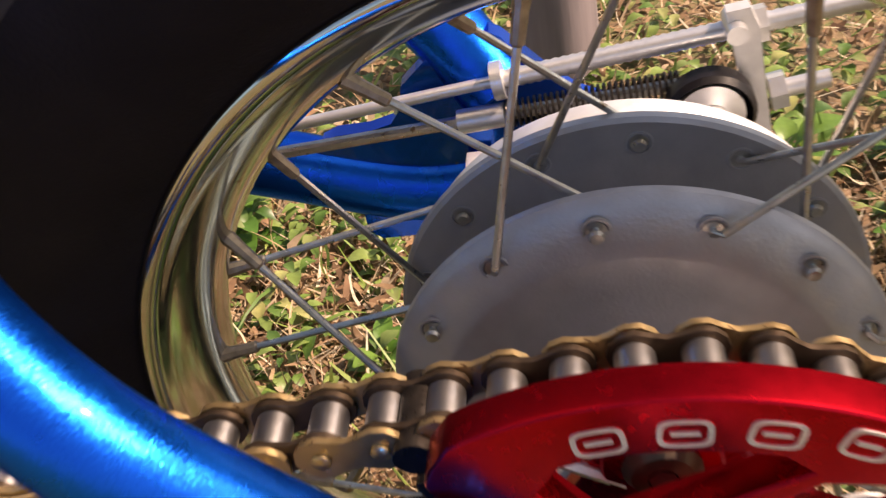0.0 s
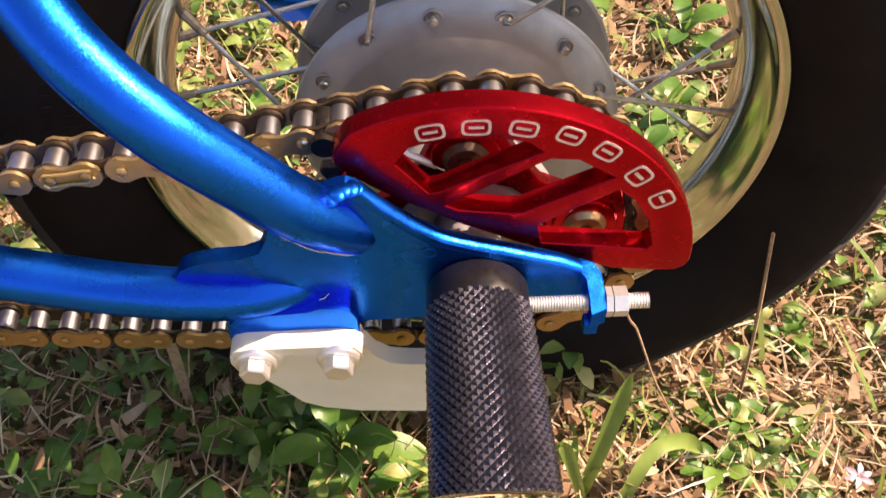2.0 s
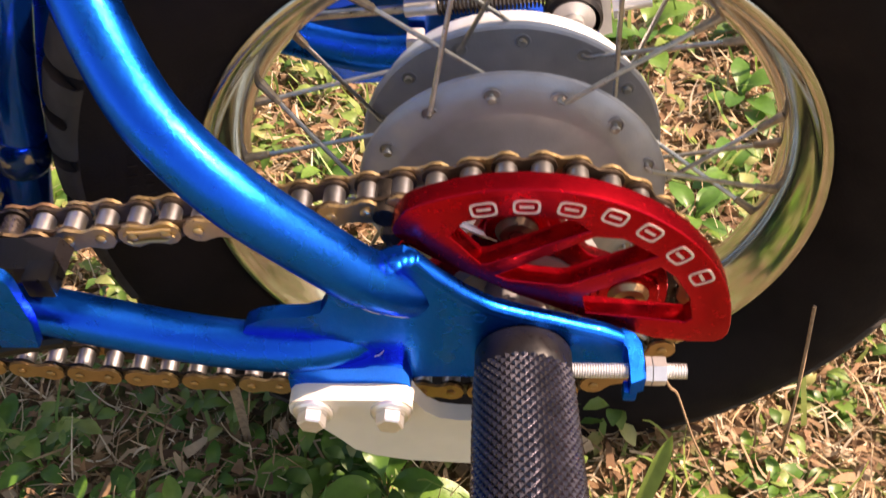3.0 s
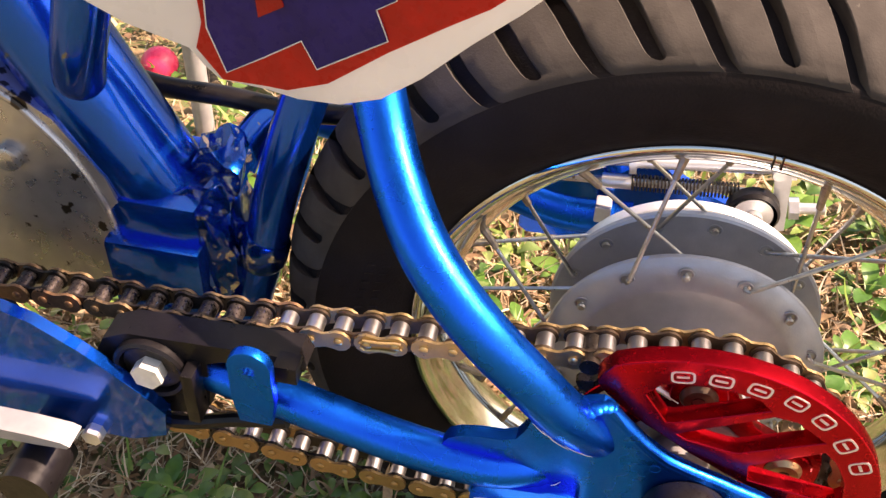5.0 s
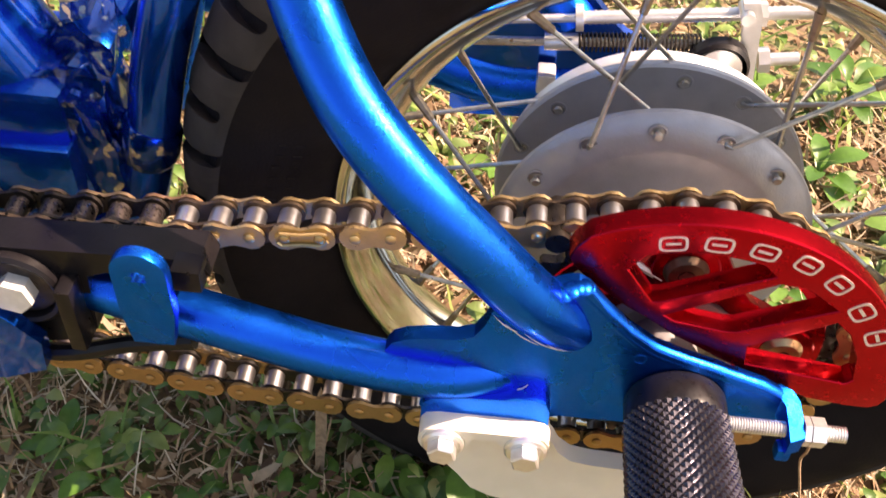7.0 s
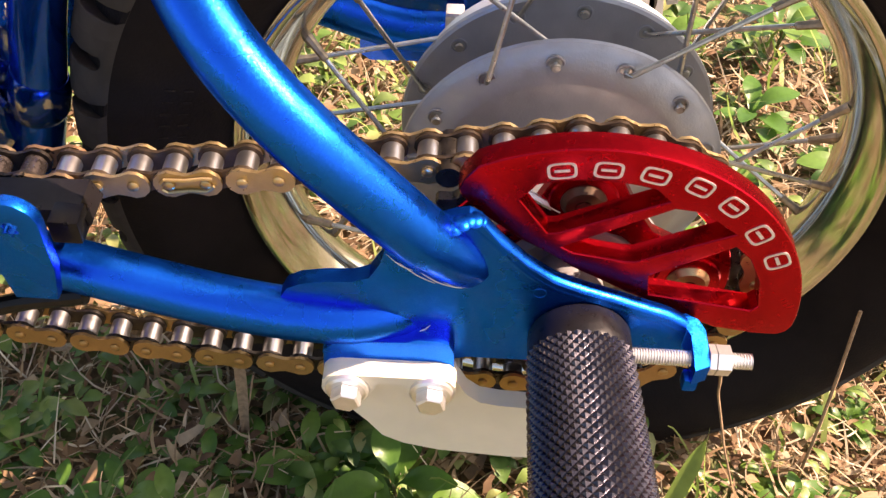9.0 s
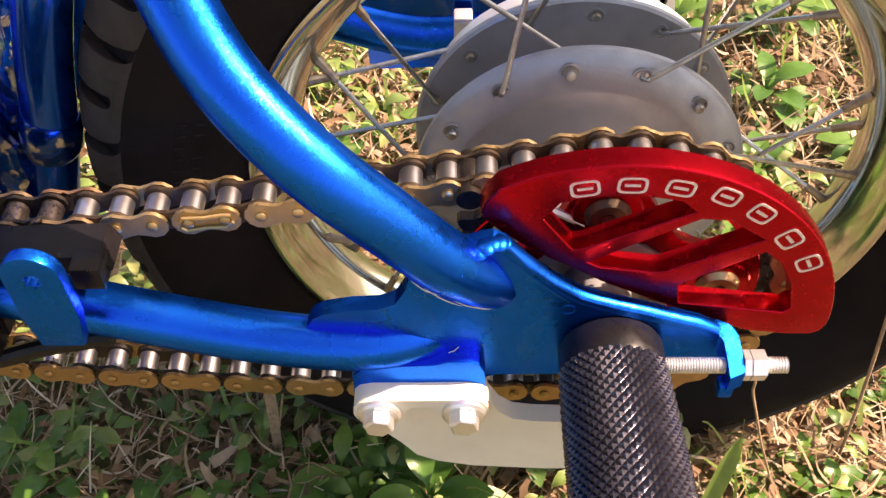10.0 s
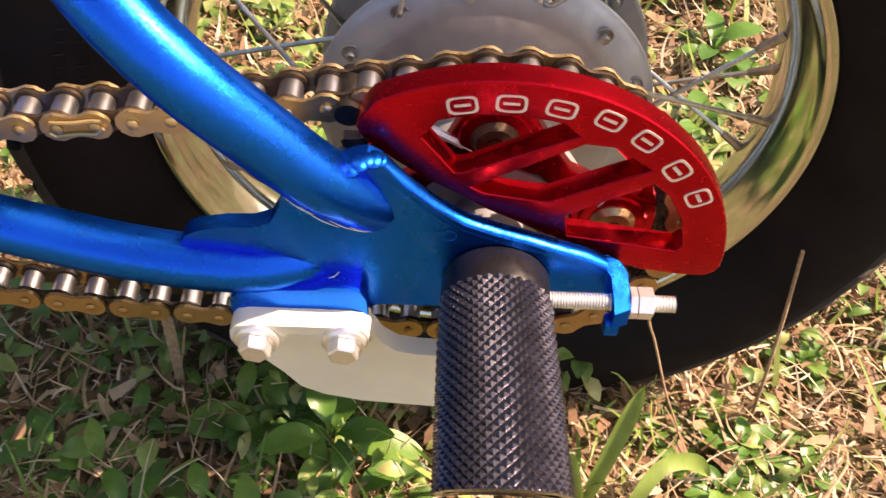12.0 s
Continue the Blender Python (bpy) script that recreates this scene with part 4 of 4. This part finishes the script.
def build_slider():
    s = part("chain_slider", ease(slab(bmesh.new(), [(-264, 30), (-258, 42), (-246, 48), (-168, 51), (-165, 44), (-203, 40), (-210, 37), (-212, 8), (-220, 0), (-250, -6), (-264, 6)], -98, -83), 1.5), BLACK, bike, "black plastic chain slider on the swingarm pivot")
    part("slider_block", block(bmesh.new(), (-177, -104, 41), (-166.5, -94, 51), 1.0), BLACK, s)
    part("slider_rib", block(bmesh.new(), (-219, -108, 6), (-213, -96, 38), 1.2), BLACK, s)
    part("slider_rail", tube(bmesh.new(), curve_points([(-264, -99, -4), (-230, -99, -8), (-200, -99, 2), (-175, -99, 8)]), 3.6, 10), BLACK, s)
    part("pivot_ring", lathe(bmesh.new(), [(17.4, -97), (17.4, -101.5), (16, -102.6), (14.4, -101.8), (14, -98)], centre=(-236.4, 29.5), sides=40), BLACK, s)
    b = part("pivot_bolt", lathe(bmesh.new(), [(13.4, -97), (13.4, -99.2), (0, -99.2)], centre=(-236.4, 29.5), sides=28), BLACK_PLATE, bike, "pivot bolt with black washer")
    part("bolt_head", ease(hex_prism(bmesh.new(), (-236.4, -99, 29.5), (-236.4, -106, 29.5), 7.4), 0.9), LIT_ZINC, b, "hexagonal zinc bolt head, whitened to look sunlit")
    # darker blue holds the shade on this plate's face
    plate = part("side_plate", ease(slab(bmesh.new(), [(-340, 70), (-300, 62), (-284, 56), (-264, 42), (-240, 20), (-230, 8), (-232, -8), (-250, -16), (-290, -16), (-340, -14)], -108, -102), 1.2), BLUE_SHADED_CHIPPED, bike, "blue side plate ahead of the pivot")
    part("step_bracket", ease(slab(bmesh.new(), [(-330, 2), (-290, 1.5), (-273, 0), (-269, -2), (-271, -4), (-286, -5), (-330, -6)], -128, -116), 1.6), GREY, plate, "white plastic step bracket")
    part("step_pivot", rod(bmesh.new(), (-292, -140, -28), (-292, -112, -28), 13, 28), BLACK, plate)
    part("plate_bolt", hex_prism(bmesh.new(), (-268, -114, -14), (-268, -107, -14), 5), ZINC, plate)


build_slider()


# number panel with plain decal shapes over the wheel
def build_panel():
    outline = [(-250, 262), (-228, 251), (-207.9, 240), (-191.6, 232), (-174, 227), (-170.2, 222), (-166, 218), (-152.5, 216.8), (-143.4, 215.0), (-131.2, 215.2), (-119.3, 219), (-107.9, 227.5), (-94.8, 240.0), (-82.4, 250.7), (-70.8, 262), (-60, 300), (-250, 300)]
    p = part("number_panel", ease(slab(bmesh.new(), outline, -138, -135.5), 0.8), PANEL, bike, "white plastic side panel with red and navy decal")
    # unseen mirrored panel and overhead slab, added to hold sky light off the tyre
    part("far_panel", ease(slab(bmesh.new(), outline, 135.5, 138), 0.8), PANEL, p)
    part("panel_bridge", block(bmesh.new(), (-420, -138, 300), (-62, 138, 304), 1.0), PANEL, p)
    red = [(-172, 300), (-169, 236), (-171.6, 227.6), (-165, 218.4), (-152.2, 218.2), (-146.2, 217.8), (-134.1, 222), (-116.8, 234.6), (-100.6, 245), (-90.4, 251.2), (-80, 260), (-66, 300)]
    part("red_decal", slab(bmesh.new(), red, -138.5, -137.6), DECAL_RED, p)
    navy = [(-167, 300), (-166.8, 247.8), (-167.4, 235.1), (-163.2, 221.4), (-151.5, 228.2), (-140.7, 234.9), (-136.8, 226.6), (-116.8, 238.4), (-119.8, 247.2), (-114.5, 250.5), (-112, 300)]
    part("navy_decal", slab(bmesh.new(), navy, -139.0, -138.2), DECAL_BLUE, p)
    line = [(x, -139.3, z) for x, z in navy]
    part("decal_outline", tube(bmesh.new(), line, 0.22, 6), PANEL, p)
    part("red_inset", slab(bmesh.new(), [(-152.1, 240.5), (-144.8, 244.6), (-147, 256), (-153, 256)], -139.6, -138.8), DECAL_RED, p)


build_panel()

# ---- things behind the motorcycle ----
post = thing("metal_post", "thin grey metal post standing in the grass", "post")
part("post_tube", tube(bmesh.new(), [(-408, 332, -190), (-408, 332, 240)], 9, 16), GREY, post)
ball = thing("ball", "glossy red plastic ball lying in dry grass", "ball")
part("ball_shell", lathe(bmesh.new(), [(0, 420)] + [(19 * math.sin(radians(a)), 439 - 19 * math.cos(radians(a))) for a in range(15, 180, 15)] + [(0, 458)], centre=(-500, -189), sides=28), PINK, ball)
stump = thing("wooden_post", "weathered grey round wooden post set in the ground", "post")
part("post_shaft", tube(bmesh.new(), [(-30, 520, -210), (-30, 520, -100), (-30, 520, 120), (-30, 520, 420)], [34, 32, 31, 30], 24), WEATHERED, stump)


# ---- ground: one sheet, a little rising towards the near side ----
def ground_height(x, y):
    """Metres; x and y in metres."""
    r = math.hypot(x, y)
    z = 0.018 - 0.09 * max(-0.5, min(0.5, y)) * 0.6
    fade = 1.0 if r < 3 else 3.0 / r
    return z + fade * (0.012 * noise.noise((x * 7, y * 7, 0.3)) + 0.006 * noise.noise((x * 23, y * 23, 4.1)) + 0.003 * noise.noise((x * 70, y * 70, 9.1)))


def build_ground():
    n = 170
    axis = [math.sinh(6.2 * (2 * k / n - 1)) / math.sinh(6.2) * 120 for k in range(n + 1)]
    verts = [(x, y + 0.1, ground_height(x, y + 0.1)) for y in axis for x in axis]
    faces = [(j * (n + 1) + i, j * (n + 1) + i + 1, (j + 1) * (n + 1) + i + 1, (j + 1) * (n + 1) + i) for j in range(n) for i in range(n)]
    ob = link_mesh("ground", mesh_of("ground", verts, faces), SOIL, 180)
    return tagged(ob, "brown soil covered with dry cut grass and weeds", "ground", kind="structure")


build_ground()
rng = np.random.default_rng(7)


def scatter(count, near):
    """Places on the ground: a dense field under the walk that thins outwards."""
    out = []
    while len(out) < count:
        if rng.random() < near:
            x, y = rng.uniform(-0.55, 0.5), rng.uniform(-0.42, 0.35)
        else:
            x, y = rng.normal(0, 0.75), rng.normal(0.55, 0.65)
        out.append((x, y))
    return out


def ribbons(name, places, mat, length, width, rise, curl, label, category, segments=3):
    verts, faces = [], []
    for x, y in places:
        far = 1.0 + 0.6 * max(0.0, y)
        L, w = length[0] + (length[1] - length[0]) * rng.random() ** 1.5, (width[0] + (width[1] - width[0]) * rng.random()) * far
        a = rng.uniform(0, 2 * math.pi)
        e = rise[0] + (rise[1] - rise[0]) * rng.random()
        d = np.array([math.cos(a) * math.cos(e), math.sin(a) * math.cos(e), math.sin(e)])
        s = np.array([-math.sin(a), math.cos(a), rng.uniform(-0.6, 0.6)])
        s /= np.linalg.norm(s)
        p = np.array([x, y, ground_height(x, y) + 0.001 + 0.022 * rng.random()])
        base = len(verts)
        bend = rng.normal(0, curl, 3)
        bend[2] -= curl * 0.6 * max(0.0, math.sin(e))
        for k in range(segments + 1):
            f = k / segments
            half = w / 2 * (1 - 0.75 * f ** 2)
            verts += [tuple(p - s * half), tuple(p + s * half)]
            p = p + d * (L / segments)
            floor = ground_height(x, y)
            if p[2] < floor + 0.002:
                p[2] = floor + 0.002 + 0.004 * rng.random()
            d = d + bend / segments
            d /= np.linalg.norm(d)
        for k in range(segments):
            b = base + 2 * k
            faces.append((b, b + 1, b + 3, b + 2))
    ob = link_mesh(name, mesh_of(name, verts, faces), mat, 180)
    return tagged(ob, label, category, kind="stuff")


ribbons("dry_grass", scatter(46000, 0.5), STRAW, (0.008, 0.042), (0.0006, 0.0020), (-0.05, 0.8), 0.8, "tangled dry straw-coloured cut grass on the soil", "dry grass", 4)
ribbons("dead_leaves", scatter(34000, 0.55), LITTER, (0.006, 0.022), (0.002, 0.0065), (-0.1, 0.7), 1.3, "crumpled brown and pale dead leaf pieces", "leaf litter", 3)
ribbons("green_grass", scatter(2600, 0.35), BLADE, (0.025, 0.075), (0.0016, 0.0040), (0.4, 1.3), 0.9, "scattered green grass blades", "grass", 4)


def leaf_mesh(verts, faces, root, way, up, length, width, fold=0.25, droop=0.3, rows_n=4, blunt=0.8, skew=1.35, stalk=0.0):
    """An oval leaf, five points wide, with a folded midrib, added to the lists."""
    side = way.cross(up).normalized()
    base = len(verts)
    for k in range(rows_n + 1):
        f = k / rows_n
        g = max(0.0, (f - stalk) / (1 - stalk))
        half = width / 2 * max(0.07, math.sin(math.pi * min(0.985, 0.02 + 0.97 * g ** skew))) ** blunt
        mid = root + way * (length * f) + up * (length * (0.15 * math.sin(math.pi * f) - droop * f * f))
        for c in (-1, -0.55, 0, 0.55, 1):
            lift = half * fold * (abs(c) ** 1.4) + width * 0.03 * math.sin(9 * f + 3 * c)
            verts.append(tuple(mid - side * half * c + up * lift))
    for k in range(rows_n):
        for c in range(4):
            b = base + 5 * k + c
            faces.append((b, b + 1, b + 6, b + 5))


def small_weeds(count):
    verts, faces = [], []
    for x, y in scatter(count, 0.3):
        clump = noise.noise((x * 6, y * 6, 2.0))
        if clump < -0.05 and rng.random() < 0.7:
            continue
        z = ground_height(x, y)
        h = rng.uniform(0.008, 0.045)
        for k in range(int(rng.integers(3, 8))):
            a = rng.uniform(0, 2 * math.pi)
            way = Vector((math.cos(a), math.sin(a), rng.uniform(-0.1, 0.7))).normalized()
            up = (Vector((0, 0, 1)) - way * way.z).normalized()
            L = rng.uniform(0.007, 0.016) * (1 + 0.5 * max(0, y))
            root = Vector((x, y, z + h * rng.uniform(0.4, 1.0))) + way * 0.004
            leaf_mesh(verts, faces, root, way, up, L, L * rng.uniform(0.45, 0.7), rows_n=4)
    ob = link_mesh("small_weeds", mesh_of("small_weeds", verts, faces), LEAF, 180)
    tagged(ob, "low green weeds with small oval leaves", "weeds", kind="stuff")


small_weeds(4200)


def broad_weed(x, y, leaves, size, spread=1.0, seed=0):
    """A rosette weed: stem and broad leaves, each leaf a part."""
    r = np.random.default_rng(seed)
    z = ground_height(x, y)
    w = thing("weed", "broad-leaved green weed growing in dry grass", "weed", group="broad-leaved weeds", at=(x, y, z))
    height = size * r.uniform(0.5, 0.8)
    bm = bmesh.new()
    tube(bm, [(0, 0, -AXLE * 1000), (2, 1, (height * 0.5 - AXLE) * 1000), (1, -1, (height - AXLE) * 1000)], [1.6, 1.3, 0.8], 6)
    stem = part("stem", bm, STEM, w)
    for k in range(leaves):
        a = 2.4 * k + r.uniform(-0.4, 0.4)
        f = (k + 1) / leaves
        way = Vector((math.cos(a) * spread, math.sin(a) * spread, 0.2 + 0.8 * f)).normalized()
        up = (Vector((0, 0, 1)) - way * way.z).normalized()
        L = size * r.uniform(0.75, 1.15) * (1.1 - 0.3 * f)
        verts, faces = [], []
        leaf_mesh(verts, faces, Vector((0.001, 0, height * (0.25 + 0.7 * f))), way, up, L, L * r.uniform(0.38, 0.48), rows_n=12, blunt=0.72, skew=1.4, droop=0.25, stalk=0.22)
        me = mesh_of("leaf", verts, faces)
        ob = link_mesh("leaf", me, BROAD, 180)
        ob.parent = w
    return w


WEEDS = [(-0.095, -0.066, 9, 0.044), (-0.066, -0.078, 7, 0.037), (-0.112, -0.060, 8, 0.030), (-0.056, -0.106, 8, 0.033), (-0.197, -0.090, 7, 0.030), (-0.172, -0.098, 7, 0.028), (-0.119, -0.116, 8, 0.030), (-0.152, -0.124, 8, 0.032), (-0.095, -0.130, 8, 0.032),
         (-0.198, -0.030, 7, 0.020), (-0.137, -0.052, 7, 0.020), (-0.283, -0.044, 8, 0.030), (-0.257, -0.066, 8, 0.030), (-0.160, -0.070, 7, 0.022), (-0.228, -0.090, 7, 0.026), (-0.190, -0.060, 6, 0.020), (-0.030, -0.150, 7, 0.028),
         (0.128, -0.048, 7, 0.020), (0.141, -0.066, 8, 0.022), (0.110, -0.074, 6, 0.018), (0.124, -0.092, 8, 0.024), (0.170, -0.078, 7, 0.022), (0.148, -0.098, 7, 0.020), (0.170, -0.120, 7, 0.022), (0.101, -0.052, 6, 0.016), (0.182, -0.010, 7, 0.022),
         (0.250, -0.060, 7, 0.026), (0.230, -0.110, 7, 0.026), (0.120, 0.120, 9, 0.032), (0.150, 0.170, 9, 0.036), (0.190, 0.110, 9, 0.034), (0.230, 0.190, 9, 0.040), (0.170, 0.250, 9, 0.040), (0.280, 0.120, 8, 0.034), (0.300, 0.260, 9, 0.044),
         (-0.090, 0.150, 8, 0.028), (-0.130, 0.170, 8, 0.030), (-0.060, 0.210, 8, 0.034), (0.110, 0.320, 9, 0.044), (0.210, 0.350, 9, 0.046), (0.320, 0.030, 7, 0.028), (-0.320, 0.150, 8, 0.036), (-0.360, 0.260, 9, 0.042), (-0.240, 0.300, 9, 0.040)]
for k, (x, y, n, s) in enumerate(WEEDS):
    broad_weed(x, y, n, s, seed=k + 3)


def strap_leaf(name, label, category, pts, width, mat):
    """One long grass leaf along points in mm, with a keel."""
    q = curve_points(pts, 5)
    verts, faces = [], []
    for k, p in enumerate(q):
        f = k / (len(q) - 1)
        d = (q[min(k + 1, len(q) - 1)] - q[max(k - 1, 0)]).normalized()
        side = d.cross(Vector((0, -0.7, 0.7))).normalized()
        half = width / 2 * (0.75 + 0.5 * f) * (1 - f ** 9)
        keel = side.cross(d).normalized() * width * 0.18
        for o in (side * half + keel, Vector((0, 0, 0)), -side * half + keel):
            verts.append(tuple(P(*(p + o))))
    for k in range(len(q) - 1):
        b = 3 * k
        faces += [(b, b + 1, b + 4, b + 3), (b + 1, b + 2, b + 5, b + 4)]
    ob = link_mesh(name, mesh_of(name, verts, faces), mat, 180)
    return tagged(ob, label, category)


strap_leaf("grass_leaf", "broad upright green grass leaf with cut tip", "grass leaf", [(56, -100, -184), (62, -95, -156), (70, -86, -126), (77, -77, -98)], 8.0, BLADE)
strap_leaf("grass_leaf", "short yellow-green grass leaf", "grass leaf", [(58, -102, -182), (52, -104, -150), (45, -106, -118), (41, -107, -108)], 6.0, BLADE)
strap_leaf("grass_leaf", "arching pale green grass leaf", "grass leaf", [(72, -112, -182), (80, -104, -158), (92, -92, -146), (108, -86, -150), (118, -88, -160)], 8.0, BLADE)
strap_leaf("grass_leaf", "flat pale green grass leaf lying on straw", "grass leaf", [(-40, -140, -165), (-10, -132, -158), (20, -128, -156), (42, -124, -160)], 6.5, BLADE)
strap_leaf("dry_stalk", "brown flattened dry stalk standing under the chain", "dry stalk", [(-146, -46, -184), (-144, -46, -150), (-142, -46, -118), (-141, -46, -88)], 5.5, TWIG)


def twig(label, pts, r):
    ob = part("twig", tube(bmesh.new(), curve_points(pts, 5), r, 6), TWIG, None)
    return tagged(ob, label, "twig")


twig("thin curly dry twig rising to the adjuster nut", [(112, -62, -178), (99, -68, -140), (90, -72, -114), (82, -74, -88), (75, -76, -65), (66, -92, -34), (58, -104, -4)], 0.6)
twig("upright brown dry twig beside the tyre", [(150, -46, -190), (147, -44, -140), (143, -42, -92), (138.5, -40, -47)], 0.9)
twig("thin dry twig lying among weeds", [(-196, -52, -172), (-160, -60, -158), (-128, -74, -160)], 0.45)
twig("thin pale twig leaning among weeds", [(-150, -50, -178), (-143, -44, -150), (-139, -36, -128)], 0.5)
twig("thin dry twig lying among weeds", [(-216, -60, -172), (-186, -66, -164), (-158, -62, -160)], 0.4)
twig("pale dry twig in straw", [(190, -70, -165), (178, -90, -146), (160, -110, -150), (140, -130, -168)], 0.7)


def flower(x, y, z):
    w = thing("flower", "small pale pink star-shaped flower in dry grass", "flower")
    part("stem", tube(bmesh.new(), [(x + 4, y + 4, -180), (x + 1, y + 1, z - 14), (x, y, z)], 0.6, 6), STEM, w)
    for k in range(6):
        a = radians(60 * k + 12)
        way = Vector((math.cos(a), math.sin(a) * 0.8 - 0.1, 0.35)).normalized()
        up = (Vector((0, -0.5, 1)) - way * way.dot(Vector((0, -0.5, 1)))).normalized()
        verts, faces = [], []
        leaf_mesh(verts, faces, P(x, y, z), way, up, 0.0068, 0.0030, rows_n=4)
        ob = link_mesh("petal", mesh_of("petal", verts, faces), PETAL, 180)
        ob.parent = w
    part("flower_centre", tube(bmesh.new(), [(x, y, z - 1), (x, y - 0.5, z + 1.4)], [1.2, 0.6], 8), STEM, w)


flower(184, -112, -143)
